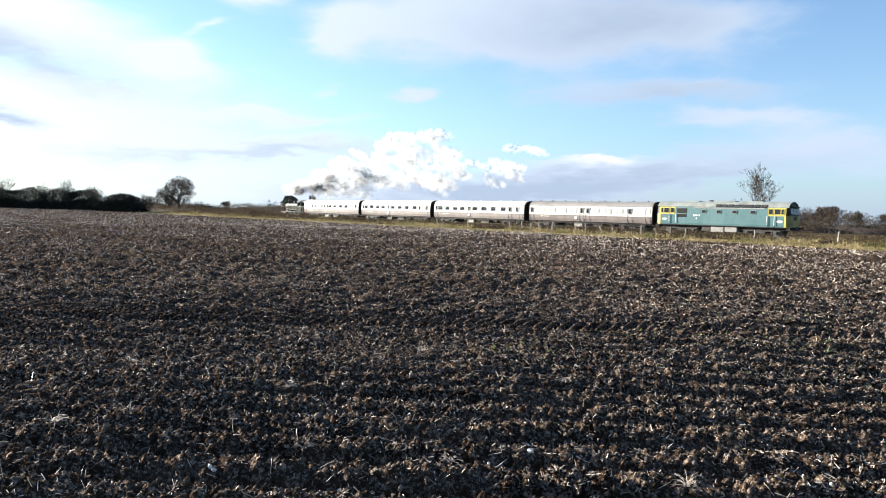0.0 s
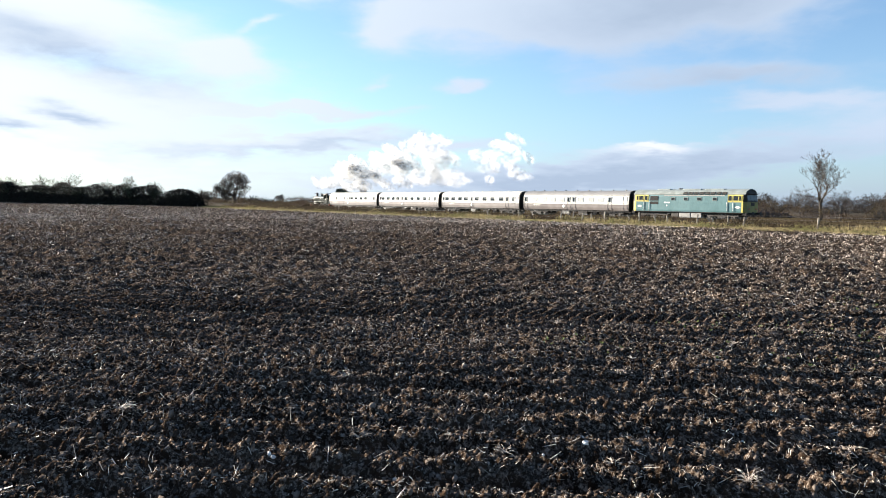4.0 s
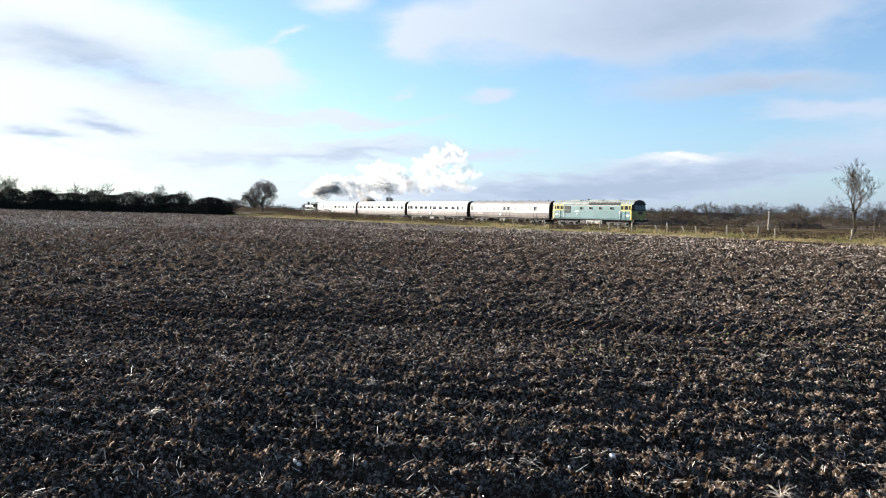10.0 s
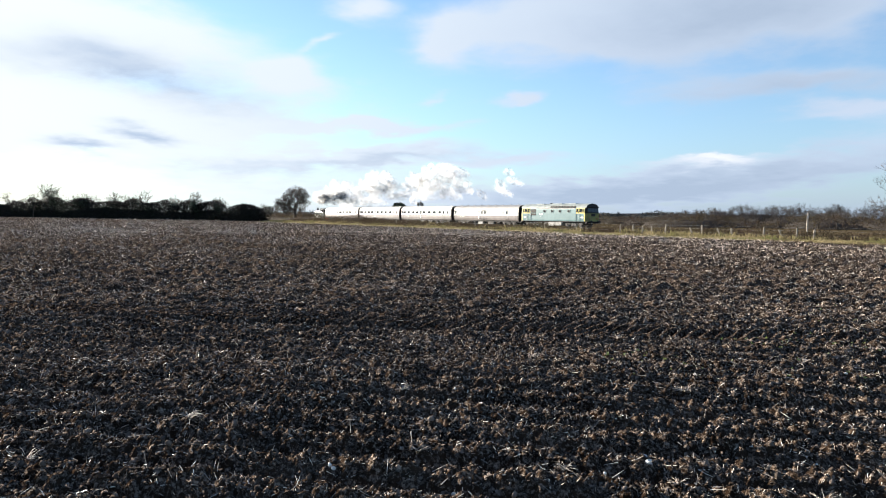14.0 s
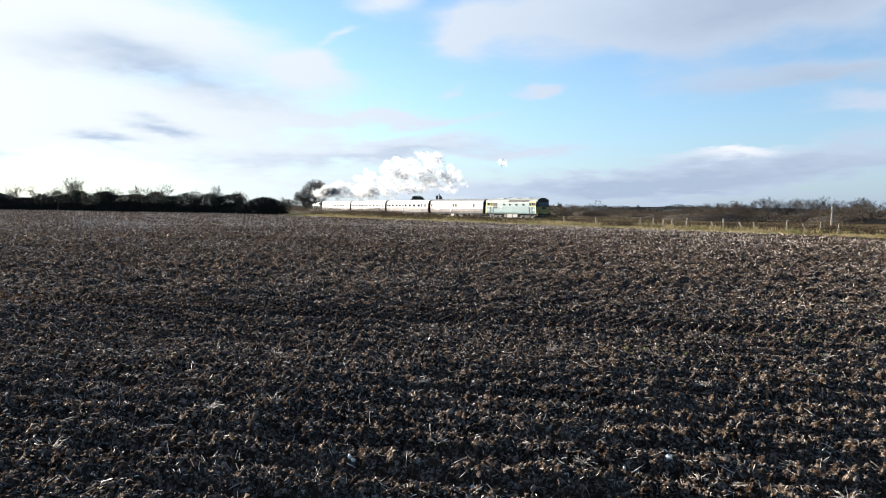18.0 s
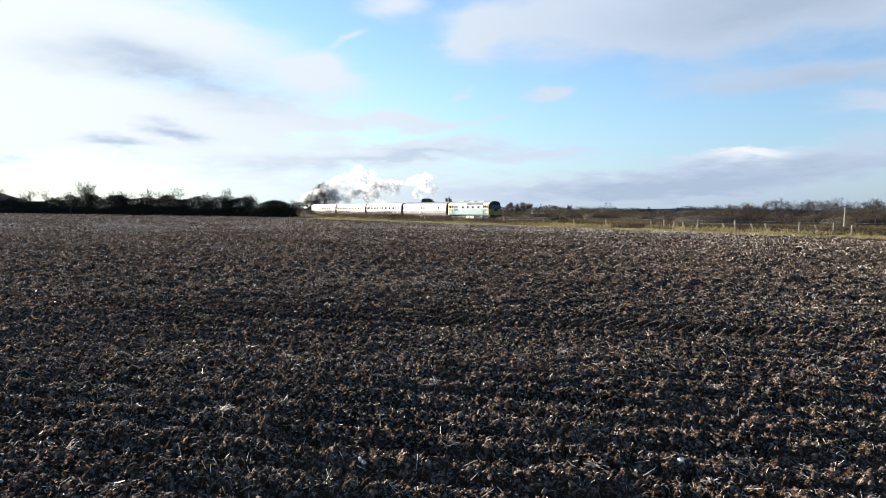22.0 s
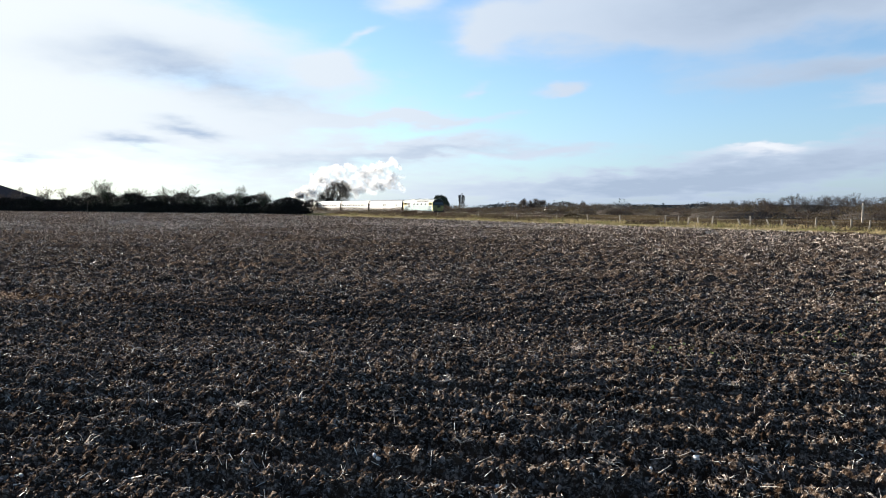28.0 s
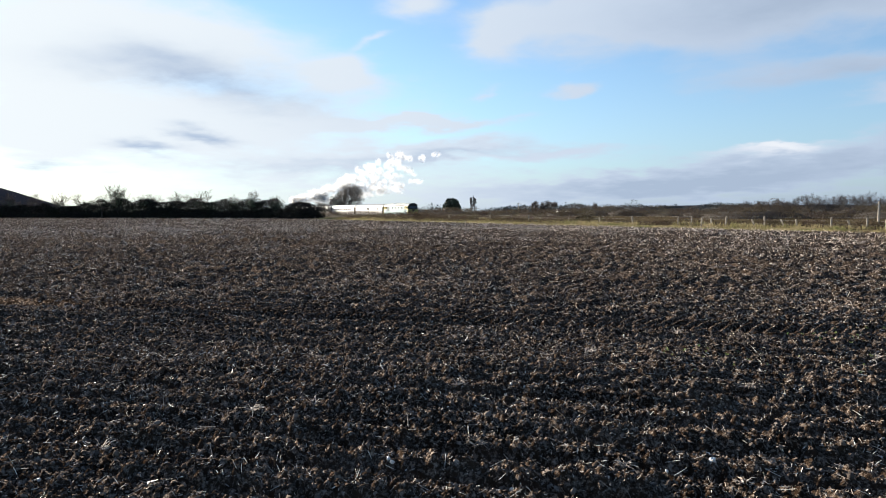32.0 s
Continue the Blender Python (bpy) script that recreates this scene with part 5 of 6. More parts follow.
    for y in (-0.35, 0.35):
        bm = bmesh.new()
        rod(bm, (-5.5, y, 0.92), (-4.5, y, 0.5), 0.04, 0.04, 6)
        rod(bm, (-4.5, y, 0.5), (4.5, y, 0.5), 0.04, 0.04, 6)
        rod(bm, (4.5, y, 0.5), (5.5, y, 0.92), 0.04, 0.04, 6)
        part("truss_rod", bm, BLACK, c)
    for side in (1, -1):
        bm = bmesh.new()
        rod(bm, (1.6, side * 1.4, 1.55), (1.6, side * 1.425, 1.55), 0.22, 0.22, 20)
        part("emblem", bm, WHITE, c, "plain round pale emblem")
        bm = bmesh.new()
        for k in range(3):
            block(bm, (6.2 + k * 0.5, side * 1.4 - 0.005, 1.62), (6.55 + k * 0.5, side * 1.415 + 0.005, 1.72))
        part("lettering_bars", bm, CREAM, c, "illegible cream lettering as bars")
    return c


def diesel(length=15.47):
    d = thing("diesel_locomotive", "faded teal-blue diesel locomotive with yellow cab sides on the train's tail", "locomotive")
    h = length / 2 - 0.45
    X = lambda s: -length / 2 + s            # s from the tail end
    low = [(1.32, 1.06), (1.36, 1.3), (1.37, 2.3)]
    mid = [(1.37, 2.3), (1.36, 2.9), (1.33, 3.2)]
    roof = [(1.33, 3.2), (1.28, 3.33), (1.19, 3.46), (1.06, 3.58), (0.9, 3.67), (0.7, 3.75), (0.46, 3.81), (0.22, 3.85), (0, 3.86)]
    prof = low + mid[1:]
    cabs = ((X(0.45), X(2.33)), (X(12.9), X(15.02)))
    for side in (1, -1):
        bm = bmesh.new()
        plate(bm, mirror(prof, side), cabs[0][1], cabs[1][0], 0.04 * side)
        part("body_side", bm, BLUE, d, "faded teal-blue body side")
        for a, b in cabs:
            bm = bmesh.new()
            plate(bm, mirror(low, side), a, b, 0.045 * side)
            part("cab_lower_side", bm, BLUE, d)
            bm = bmesh.new()
            plate(bm, mirror(mid, side), a, b, 0.045 * side)
            part("cab_upper_side", bm, YELLOW, d, "yellow cab window panel")
        for a, b in ((X(0.43), X(0.62)), (X(14.85), X(15.04))):
            bm = bmesh.new()
            plate(bm, [(y * 1.004, z) for y, z in mirror(low, side)], a, b, 0.05 * side)
            part("corner_stripe", bm, YELLOW, d)
        bm = bmesh.new()
        block(bm, (cabs[0][0], side * 1.345 - 0.02, 3.18), (cabs[1][1], side * 1.345 + 0.02, 3.23), 0.008)
        part("cantrail_gutter", bm, ROOFGREY, d)
        bm = bmesh.new()
        block(bm, (cabs[0][0], side * 1.33 - 0.02, 1.04), (cabs[1][1], side * 1.33 + 0.02, 1.12))
        part("skirt", bm, BLACK, d)
        bm = bmesh.new()
        block(bm, (cabs[0][1] + 0.3, side * 1.36 - 0.01, 3.02), (cabs[1][0] - 2.2, side * 1.362 + 0.008, 3.12))
        part("pale_cantrail_band", bm, PALEBOX, d)
        # louvred windows along the cantrail
        for k in range(8):
            s = 2.75 + k * 0.72
            bm = bmesh.new()
            block(bm, (-0.3, -0.03, -0.17), (0.3, 0.035, 0.17), 0.012)
            lv = part("roof_louvre", bm, BLACK, d)
            lv.matrix_basis = pose(X(s), side * 1.285, 3.335, 30 * side, 0, 0)
            for q in range(3):
                bm = bmesh.new()
                block(bm, (-0.26, 0.03 if side > 0 else -0.045, -0.1 + q * 0.08), (0.26, 0.045 if side > 0 else -0.03, -0.07 + q * 0.08))
                part("slat", bm, UNDER, lv)
        for s in (3.9, 5.9, 7.7, 9.45):
            window(d, X(s), 2.52, 2.82, 0.5, side, GLASS, prof, frame_mat=ROOFGREY)
        for s, w in ((0.8, 0.26), (1.3, 0.6), (2.0, 0.42), (14.65, 0.26), (14.1, 0.6), (13.35, 0.42)):
            window(d, X(s), 2.5, 3.02, w, side, GLASS, prof, frame_mat=YELLOW)
        for z0, z1 in ((2.42, 3.0), (1.98, 2.32)):
            bm = bmesh.new()
            y = side_y((z0 + z1) / 2, prof) * side
            block(bm, (X(11.55), y - 0.02, z0), (X(12.75), y + 0.02, z1), 0.01)
            g = part("air_intake_grille", bm, BLACK, d, "black air intake grille")
            for q in range(5):
                bm = bmesh.new()
                zz = z0 + (q + 0.5) * (z1 - z0) / 5
                block(bm, (X(11.6), min(y, y + side * 0.035), zz - 0.012), (X(12.7), max(y, y + side * 0.035), zz + 0.012))
                part("slat", bm, BLACK, g)
        for s in (1.68, 2.31, 12.93, 13.62):
            bm = bmesh.new()
            block(bm, (X(s) - 0.012, side * 1.37 - 0.02, 1.12), (X(s) + 0.012, side * 1.37 + 0.008, 3.1))
            part("door_seam", bm, ROOFGREY, d)
        for s in (1.62, 2.38, 12.86, 13.7):
            bm = bmesh.new()
            rod(bm, (X(s), side * 1.43, 1.3), (X(s), side * 1.43, 2.3), 0.02, 0.02, 6)
            part("handrail", bm, WHITE, d)
        for s in (1.05, 14.3):
            bm = bmesh.new()
            block(bm, (X(s) - 0.32, side * 1.37 - 0.01, 1.66), (X(s) + 0.32, side * 1.37 + 0.012, 1.78))
            block(bm, (X(s) - 0.18, side * 1.37 - 0.01, 1.58), (X(s) + 0.18, side * 1.37 + 0.012, 1.86))
            part("badge", bm, WHITE, d, "plain white badge shape")
        bm = bmesh.new()
        for k in range(5):
            block(bm, (X(9.9) + k * 0.17, side * 1.37 - 0.01, 2.12), (X(9.9) + k * 0.17 + 0.12, side * 1.37 + 0.008, 2.3))
        part("number_bars", bm, WHITE, d, "running number as plain bars")
        bm = bmesh.new()
        rod(bm, (X(10.3), side * 1.36, 1.85), (X(10.3), side * 1.38, 1.85), 0.09, 0.09, 12)
        part("crest", bm, WHITE, d)
    bm = bmesh.new()
    plate(bm, mirror(roof, -1) + mirror(roof, 1)[-2::-1], cabs[0][0] - 0.25, cabs[1][1] + 0.25, -0.05)
    part("roof", bm, ROOFGREY, d)
    for x0, x1, z in ((X(3.2), X(5.6), 3.86), (X(6.2), X(8.6), 3.87), (X(10.4), X(12.2), 3.86)):
        bm = bmesh.new()
        block(bm, (x0, -0.6, z - 0.12), (x1, 0.6, z + 0.03), 0.03)
        part("roof_hatch", bm, ROOFGREY, d)
    bm = bmesh.new()
    rod(bm, (X(9.3), 0, 3.8), (X(9.3), 0, 3.98), 0.28, 0.26, 14)
    part("exhaust", bm, BLACK, d)
    for e, (a, b) in ((-1, cabs[0]), (1, cabs[1])):
        x = a if e < 0 else b
        full = prof + roof[1:] + mirror(roof, -1)[-2::-1] + mirror(prof, -1)[-2::-1]
        bm = bmesh.new()
        r0 = [bm.verts.new((x, y, z)) for y, z in full]
        r1 = [bm.verts.new((x + e * (0.42 if z < 2.35 else 0.42 - (z - 2.35) * 0.18), y * (0.86 if z < 3.3 else 0.9), min(z, 3.74))) for y, z in full]
        for i in range(len(full)):
            bm.faces.new((r0[i], r0[(i + 1) % len(full)], r1[(i + 1) % len(full)], r1[i]))
        bm.faces.new(r1)
        bmesh.ops.recalc_face_normals(bm, faces=bm.faces)
        cut = bm.copy()
        for piece, keep in ((bm, -1), (cut, 1)):
            bmesh.ops.bisect_plane(piece, geom=piece.verts[:] + piece.edges[:] + piece.faces[:], plane_co=(0, 0, 2.36), plane_no=(0, 0, keep), clear_inner=True)
        # lower front's shade comes from its darker yellow
        part("cab_front", bm, SHADEYELLOW, d, "grimy yellow lower cab front, its colour darkened for shade")
        part("cab_brow", cut, BLACK, d, "dark grey windscreen surround")
        for y in (-0.82, 0, 0.82):
            bm = bmesh.new()
            block(bm, (-0.03, -0.36, -0.33), (0.03, 0.36, 0.33), 0.02)
            w = part("windscreen", bm, GLASS, d)
            w.matrix_basis = pose(x + e * 0.335, y * 0.92, 2.83, 0, -e * 10, 0)
        bm = bmesh.new()
        block(bm, (min(x, x + e * 0.5), -1.1, 3.24), (max(x, x + e * 0.5), 1.1, 3.34), 0.03)
        block(bm, (min(x + e * 0.3, x + e * 0.44), -0.42, 1.9), (max(x + e * 0.3, x + e * 0.44), 0.42, 2.3), 0.02)
        part("headcode_box", bm, BLACK, d)
        for y in (-0.75, 0.75):
            bm = bmesh.new()
            rod(bm, (x + e * 0.4, y, 1.55), (x + e * 0.47, y, 1.55), 0.1, 0.09, 12)
            part("tail_lamp", bm, REDPAINT, d)
        bm = bmesh.new()
        block(bm, (min(x, x + e * 0.45), -1.28, 0.82), (max(x, x + e * 0.45), 1.28, 1.12), 0.04)
        part("buffer_beam", bm, BLACK, d)
        for k in range(4):
            bm = bmesh.new()
            rod(bm, (x + e * 0.46, -0.5 + k * 0.3, 1.0), (x + e * 0.52, -0.5 + k * 0.3, 0.5), 0.03, 0.03, 6)
            part("brake_hose", bm, BLACK, d)
        buffers(d, x + e * 0.42, e)
    for s in (3.1, 12.35):
        bogie(d, X(s), 3.05, WHEEL_DIESEL, 0.52)
    for a, b, y0, y1, z, m in ((5.6, 7.0, 0.5, 1.25, 0.42, PALEBOX), (7.1, 8.6, 0.4, 1.25, 0.36, PALEBOX), (8.7, 9.7, 0.5, 1.2, 0.45, UNDER), (5.6, 8.4, -1.25, -0.5, 0.4, UNDER), (8.6, 9.7, -1.2, -0.5, 0.4, PALEBOX)):
        bm = bmesh.new()
        block(bm, (X(a), y0, z), (X(b), y1, 1.0), 0.05)
        part("tank", bm, m, d)
    bm = bmesh.new()
    block(bm, (X(0.9), -1.15, 0.86), (X(14.6), 1.15, 1.06), 0.02)
    part("underframe", bm, BLACK, d)
    return d


def tank_engine():
    t = thing("steam_locomotive", "small dark green tank steam engine hauling the coaches", "locomotive")
    bm = bmesh.new()
    block(bm, (-4.4, -1.2, 1.08), (4.4, 1.2, 1.22), 0.02)
    part("footplate", bm, BLACK, t)
    bm = bmesh.new()
    for y in (-0.62, 0.62):
        block(bm, (-4.2, y - 0.03, 0.5), (4.2, y + 0.03, 1.1))
    part("frames", bm, BLACK, t)
    bm = bmesh.new()
    rod(bm, (-1.9, 0, 2.3), (2.8, 0, 2.3), 0.72, 0.68, 24)
    part("boiler", bm, LOCOGREEN, t, "", True)
    bm = bmesh.new()
    rod(bm, (2.8, 0, 2.3), (3.9, 0, 2.3), 0.72, 0.72, 24)
    rod(bm, (3.9, 0, 2.3), (3.96, 0, 2.3), 0.62, 0.5, 24)
    block(bm, (2.85, -0.6, 1.22), (3.85, 0.6, 1.8), 0.04)
    part("smokebox", bm, BLACK, t)
    for s in (1, -1):
        bm = bmesh.new()
        block(bm, (-1.9, min(s * 0.62, s * 1.22), 1.5), (2.7, max(s * 0.62, s * 1.22), 2.75), 0.12)
        part("water_tank", bm, LOCOGREEN, t, "glossy dark green side tank")
        bm = bmesh.new()
        block(bm, (-1.85, s * 1.225 - 0.008, 2.52), (2.65, s * 1.225 + 0.008, 2.56))
        block(bm, (-1.85, s * 1.225 - 0.008, 1.68), (2.65, s * 1.225 + 0.008, 1.72))
        part("lining", bm, CREAM, t)
        bm = bmesh.new()
        rod(bm, (-1.7, s * 1.28, 2.85), (2.6, s * 1.28, 2.85), 0.02, 0.02, 6)
        part("handrail", bm, TYRE, t)
        bm = bmesh.new()
        block(bm, (3.0, min(s * 0.75, s * 1.15), 0.55), (3.9, max(s * 0.75, s * 1.15), 1.05), 0.08)
        part("cylinder", bm, BLACK, t)
        bm = bmesh.new()
        block(bm, (-3.6, s * 1.22 - 0.03, 1.2), (-1.95, s * 1.22 + 0.03, 2.35), 0.01)
        block(bm, (-3.6, s * 1.22 - 0.03, 2.35), (-3.3, s * 1.22 + 0.03, 3.2), 0.01)
        block(bm, (-2.2, s * 1.22 - 0.03, 2.35), (-1.95, s * 1.22 + 0.03, 3.2), 0.01)
        part("cab_side", bm, LOCOGREEN, t)
        bm = bmesh.new()
        block(bm, (-4.4, min(s * 0.2, s * 1.18), 1.22), (-3.65, max(s * 0.2, s * 1.18), 2.4), 0.05)
        part("coal_bunker", bm, LOCOGREEN, t)
        bm = bmesh.new()
        block(bm, (-2.0, s * 1.02 - 0.03, 0.62), (1.9, s * 1.02 + 0.03, 0.74), 0.02)
        part("coupling_rod", bm, TYRE, t, "steel coupling rod")
    bm = bmesh.new()
    block(bm, (-3.55, -1.2, 1.2), (-3.5, 1.2, 3.2))
    block(bm, (-2.0, -1.2, 1.2), (-1.95, 1.2, 3.2))
    part("cab_bulkheads", bm, LOCOGREEN, t)
    bm = bmesh.new()
    plate(bm, [(-1.32, 3.18), (-1.0, 3.42), (-0.5, 3.55), (0, 3.6), (0.5, 3.55), (1.0, 3.42), (1.32, 3.18)], -3.85, -1.75, 0.04)
    part("cab_roof", bm, BLACK, t, "", True)
    bm = bmesh.new()
    rod(bm, (3.3, 0, 2.95), (3.3, 0, 3.12), 0.34, 0.24, 16)
    rod(bm, (3.3, 0, 3.12), (3.3, 0, 3.65), 0.22, 0.24, 16)
    rod(bm, (3.3, 0, 3.65), (3.3, 0, 3.74), 0.31, 0.29, 16)
    part("chimney", bm, BLACK, t)
    bm = bmesh.new()
    rod(bm, (0.9, 0, 2.9), (0.9, 0, 3.25), 0.36, 0.34, 16)
    bmesh.ops.create_uvsphere(bm, u_segments=16, v_segments=8, radius=0.34, matrix=Matrix.Translation((0.9, 0, 3.25)))
    part("dome", bm, LOCOGREEN, t, "", True)
    bm = bmesh.new()
    rod(bm, (-1.1, 0, 2.95), (-1.1, 0, 3.3), 0.1, 0.08, 10)
    rod(bm, (-1.25, 0.0, 2.95), (-1.25, 0, 3.35), 0.05, 0.05, 8)
    part("safety_valve", bm, COPPER, t, "polished brass safety valves")
    for x, r in ((-1.9, 0.7), (0.0, 0.7), (1.9, 0.7)):
        w = sub("driving_wheelset", wheel_mesh(r), t, pose(x, 0, r))
        MOVING_WHEELS.append((w, x, r))
    for e in (-1, 1):
        bm = bmesh.new()
        block(bm, (min(e * 4.38, e * 4.5), -1.22, 0.8), (max(e * 4.38, e * 4.5), 1.22, 1.22), 0.02)
        part("buffer_beam", bm, REDPAINT, t)
        buffers(t, e * 4.45, e)
    return t


WIDE_A = (0.077, 0.165, 0.26, 0.34, 0.485, 0.585, 0.685, 0.79)
van = coach("brake_coach", "cream and brown-grey brake coach with frosted windows and grey roof", 20.1, (0.12, 0.215, 0.31, 0.40, 0.58, 0.675, 0.765), (0.025, 0.465, 0.515, 0.84), (0.025, 0.465, 0.515, 0.84, 0.97), True, VANROOF, 3)
coach_c = coach("open_coach", "cream and brown-grey passenger coach with pale roof", 20.1, WIDE_A, (0.028, 0.42, 0.86, 0.93), (0.028, 0.42, 0.86, 0.97), False, COACHROOF, 5)
coach_b = coach("open_coach", "cream and brown-grey passenger coach with pale yellowed roof", 20.1, WIDE_A, (0.03, 0.42, 0.86, 0.95), (0.03, 0.42, 0.95), False, COACHROOF, 8)
coach_a = coach("compartment_coach", "cream and brown-grey coach coupled behind the steam engine", 20.1, (0.5, 0.59, 0.695, 0.785), (0.165, 0.22, 0.35, 0.4, 0.455, 0.95), (0.03, 0.3, 0.95), False, COACHROOF, 11)
tail = diesel()
engine = tank_engine()
TRAIN = [(tail, 7.75), (van, 25.7), (coach_c, 46.1), (coach_b, 66.5), (coach_a, 86.9), (engine, 101.7)]


def run(t):
    """Metres that the train has gone after t seconds: it slowly gathers speed."""
    return float(np.interp(t, TIMES_RUN, METRES_RUN))


RUN_KEYS = [(0, 0.0), (2, 5.6), (4, 11.4), (6.5, 19.2), (9, 27.4), (13, 41.8), (16.5, 55.6), (19, 65.8), (20, 70.0), (23, 82.9), (25.5, 94.2), (27.5, 103.3), (30, 114.8), (32, 124.2)]
_co = np.polyfit([t for t, _ in RUN_KEYS], [s for _, s in RUN_KEYS], 4)
TIMES_RUN = np.linspace(-12, 33, 181)
METRES_RUN = np.where(TIMES_RUN < 0, TIMES_RUN * 2.75 + np.polyval(_co, 0), np.polyval(_co, TIMES_RUN))

# ---- steam: loose rigid puffs that leave the chimney, rise and drift away on the wind ----
def puff_mesh(seed):
    """One billow: a rounded body swollen into many lobes, with thicker mist towards its heart."""
    bm = bmesh.new()
    bmesh.ops.create_icosphere(bm, subdivisions=3, radius=1)
    for v in bm.verts:
        p = v.co.copy()
        q = Vector((p.x * 1.9, p.y, p.z)) + Vector((seed * 3.1, seed * 1.7, seed * 5.3))
        lobe = abs(noise.noise(q * 0.9)) * 0.6 + abs(noise.noise(q * 2.0)) * 0.45 + abs(noise.noise(q * 4.4)) * 0.2
        v.co = p * (1.12 - lobe)
        v.co.x *= 3.2
        v.co.y *= 1.3
        v.co.z *= 1.28
    outer = bm.verts[:]
    skin = bm.faces[:]
    for k, shrink in enumerate((0.72,)):
        twin = {v: bm.verts.new(v.co * shrink * (1 + 0.3 * noise.noise(v.co * 1.6 + Vector((k * 7.0, seed, 0))))) for v in outer}
        for f in skin:
            bm.faces.new([twin[v] for v in f.verts])
    for f in bm.faces:
        f.smooth = True
    me = bpy.data.meshes.new("steam_puff")
    bm.to_mesh(me)
    bm.free()
    me.materials.append(STEAM)
    return me


PUFFS = [puff_mesh(k) for k in range(9)]
CHIMNEY = 105.0
WIND = Vector((6.0, 1.0, 0))     # metres a second, from the sun's side and a little away over the line
# when a breath of steam left the chimney, and how high over the rail its top rises
BREATHS = [(-9.0, 10), (-8, 12), (-7, 16), (-6, 17), (-5, 11), (-4.2, 20), (-3.5, 18.5), (-2.8, 22), (-2.3, 16.5), (-1.2, 15.5), (-0.5, 9.5), (0.4, 17), (1, 19), (1.7, 17), (2.5, 12), (3, 17), (3.6, 9), (4.5, 9),
           (5.2, 19), (6, 18.5), (6.6, 10), (7.2, 14.5), (8, 15), (8.5, 11), (9, 13), (9.7, 16.5), (10.5, 13), (11, 9.5), (11.8, 15.5), (12.6, 11), (13.4, 18), (14.2, 16.5), (15, 17), (15.7, 15), (16.7, 10), (17.2, 14),
           (18, 11), (19, 12), (19.8, 18.5), (21, 14.5), (21.6, 16.5), (22.5, 15.5), (23.2, 20), (24.2, 18), (25.5, 22), (26.6, 25), (28.5, 20), (31, 12), (34, 12)]
CYCLE = 7.6
steam_rng = random.Random(77)


def strength(tau):
    return float(np.interp(tau, [b[0] for b in BREATHS], [b[1] for b in BREATHS]))


def steam_place(e, t):
    """Where a puff of one breath e is at t seconds, as a place in the world."""
    tau, q, side, top, lateral = e
    age = t - tau
    top = 6.6 + (top - 6.6) * (1 - math.exp(-age / (1.5 if tau < 22.5 else 2.4)))
    foot = 5.8 - 1.2 * min(1, age / 2) + (top - 4.9) * 0.42 * (1 - math.exp(-max(age - 1.6, 0) / 3.2))
    p = on_line(CHIMNEY + run(tau), lateral * (0.3 + 0.55 * age), foot + (top - foot) * q * min(1, 0.3 + age))
    return p + WIND * age + TD * (side * (0.2 + 0.35 * age))


def inside(back, t):
    """A place within the coaches, so many metres behind the chimney."""
    return on_line(CHIMNEY + run(t) - back, 0.0, 2.3)


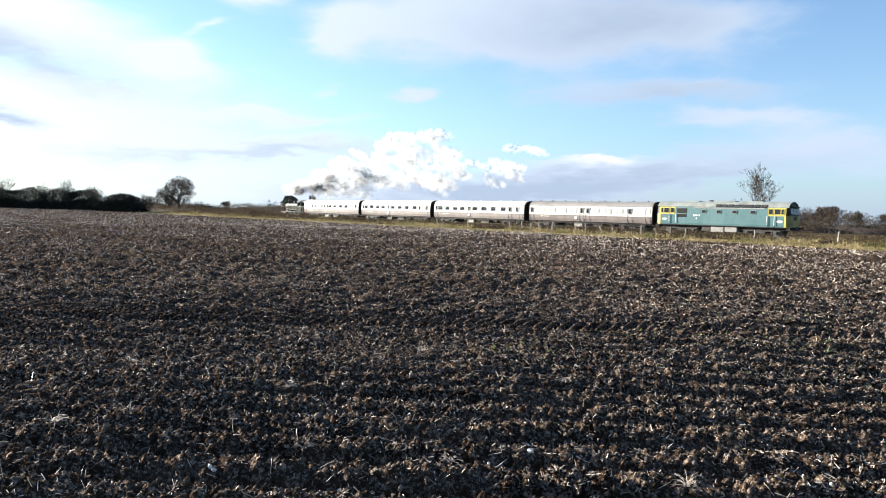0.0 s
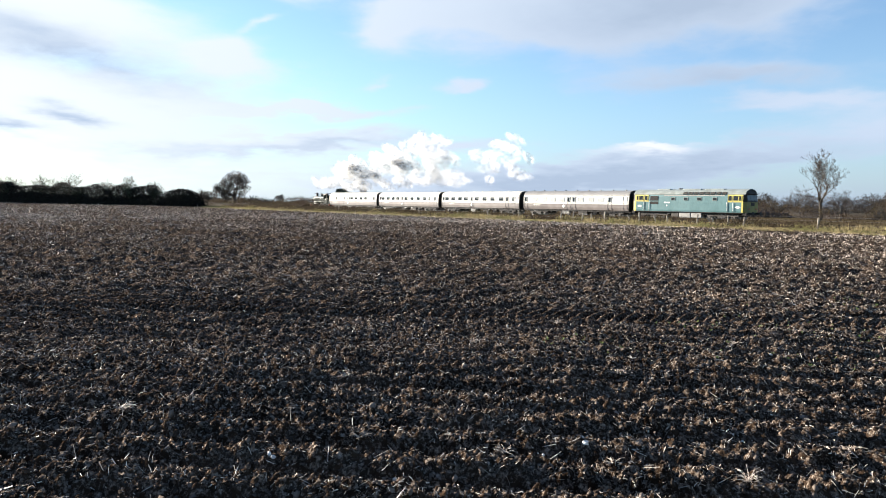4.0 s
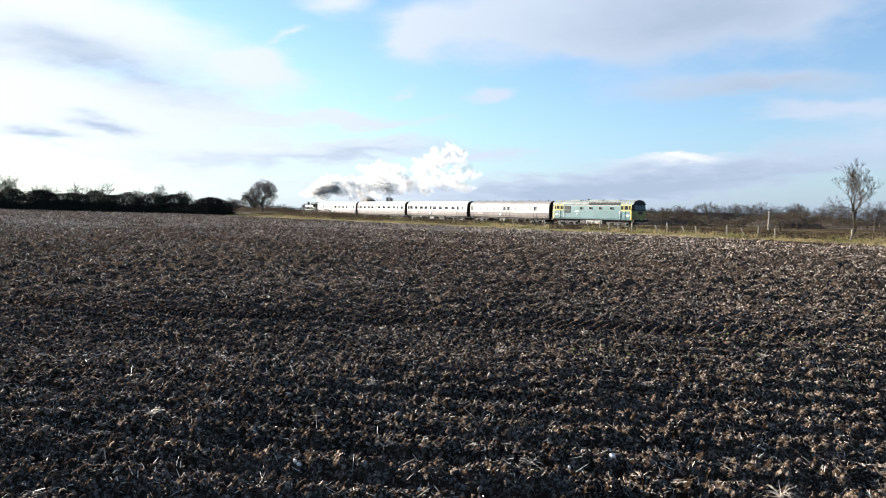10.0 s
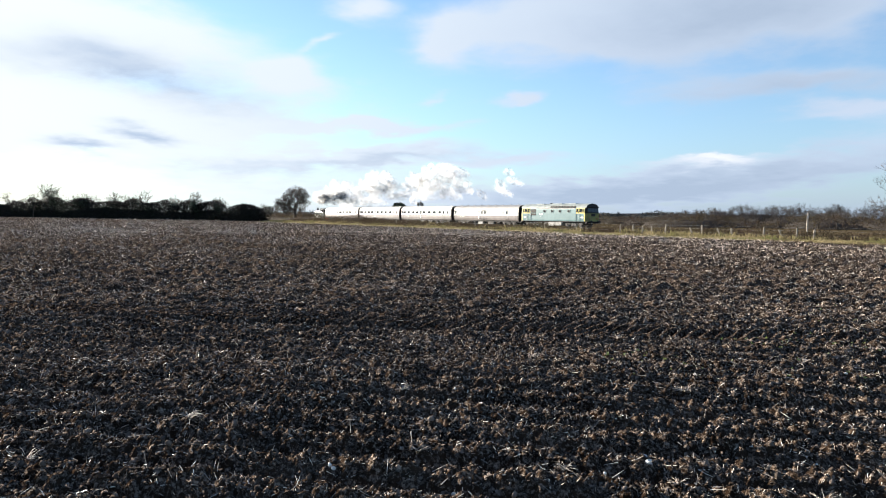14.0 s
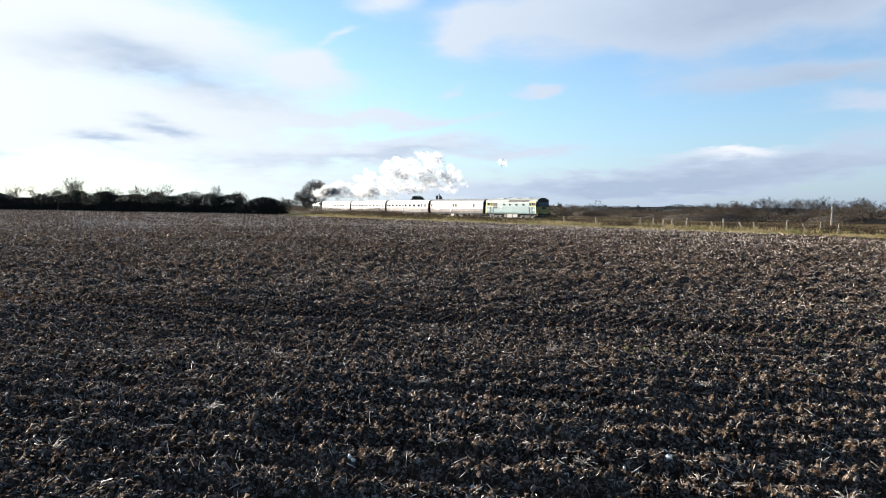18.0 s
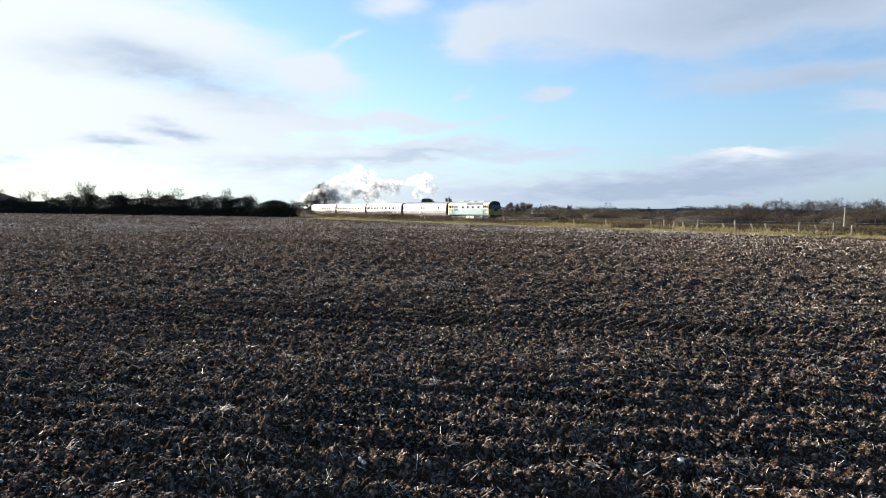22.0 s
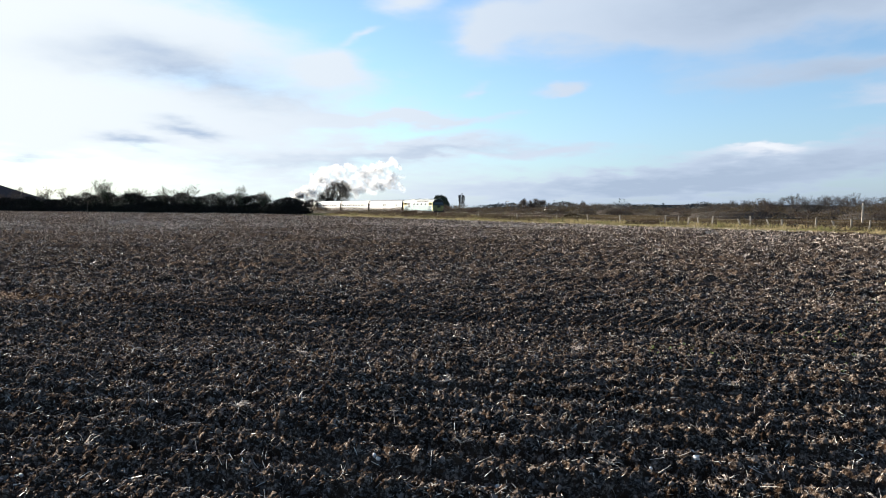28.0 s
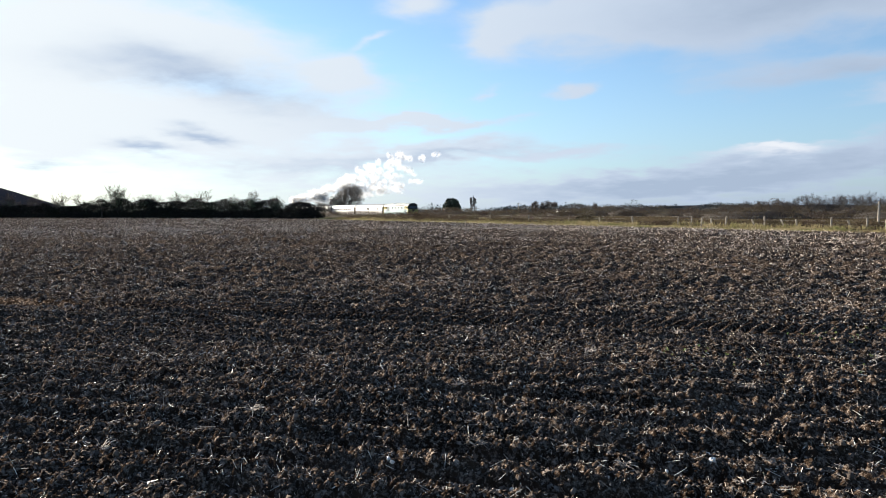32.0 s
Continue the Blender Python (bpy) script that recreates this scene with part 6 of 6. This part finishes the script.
def steam_rows(k, count):
    """Rows for one puff: it is blown from the chimney again and again, and spent steam comes back by the coaches."""
    rows = []
    t = -11.0 + CYCLE * k / count
    home = 12.0 + 30.0 * steam_rng.random()
    spin = [steam_rng.uniform(-40, 40), steam_rng.uniform(-40, 5), steam_rng.uniform(-40, 40)]
    rest_from = t - 3.0
    while t < 33.0:
        tau = t + steam_rng.uniform(-0.25, 0.25)
        top = strength(tau)
        if steam_rng.random() < (top - 8.0) / 5.0:
            q = steam_rng.random() ** 0.9
            life = min(6.3, max(2.4, 2.7 + 0.62 * (top - 9))) * steam_rng.uniform(0.7, 1.05) * (0.55 if 19.5 < tau < 23.4 else 1.0)
            e = (tau, q, steam_rng.uniform(-1, 1), top, steam_rng.uniform(-1, 1))
            for tt in np.arange(rest_from, tau - 0.1, 0.9):
                rows.append((float(tt), inside(home, tt), False))
            rows.append((tau - 0.05, inside(home, tau - 0.05), False))
            n = 8
            for i in range(n + 1):
                tt = tau + life * (i / n) ** 1.4
                rows.append((tt, steam_place(e, tt), True))
            te = tau + life + 0.05
            home = 12.0 + 30.0 * steam_rng.random()
            rows.append((te, inside(home, te), False))
            rest_from = te + 0.1
        t += CYCLE
    for tt in np.arange(rest_from, 33.5, 0.9):
        rows.append((float(tt), inside(home, tt), False))
    return [(tt, p, (spin[0], spin[1] * 0.8, 90 + HEAD + spin[2]) if loose else (0, 0, 90 + HEAD)) for tt, p, loose in rows]


def at_time(rows, t):
    for (t0, p0, r0), (t1, p1, r1) in zip(rows, rows[1:]):
        if t0 <= t <= t1:
            f = (t - t0) / max(t1 - t0, 1e-6)
            return p0.lerp(p1, f), tuple(a + (b - a) * f for a, b in zip(r0, r1))
    return (rows[0] if t < rows[0][0] else rows[-1])[1:]


STEAM_COUNT = 300
steam = [tagged(new("steam_puff", PUFFS[k % len(PUFFS)]), "white billowing puff of steam drifting back from the engine", "steam", "steam from the engine") for k in range(STEAM_COUNT)]


def motions():
    for ob, middle in TRAIN:
        rows = []
        for t in np.arange(0, 32.01, 1.0):
            p = on_line(middle + run(t), 0)
            rows.append((float(t), pose(p.x, p.y, p.z, 0, 0, 90 + HEAD)))
        walk(ob, rows)
    for w, x, r in MOVING_WHEELS:
        rows, t = [], 0.0
        while t <= 32.001:
            rows.append((t, Matrix.Translation((x, 0, r)) @ Matrix.Rotation(run(t) / r, 4, "Y")))
            t += 0.2
        walk(w, rows)
    for k, ob in enumerate(steam):
        rows = steam_rows(k, STEAM_COUNT)
        keys = sorted({0.0, 32.0, *[round(r[0], 2) for r in rows if 0.06 < r[0] < 31.94]})
        out, last = [], -1.0
        for t in keys:
            if t - last < 0.04:
                continue
            last = t
            p, rot = at_time(rows, t)
            out.append((t, pose(*p, *rot)))
        walk(ob, out)


motions()
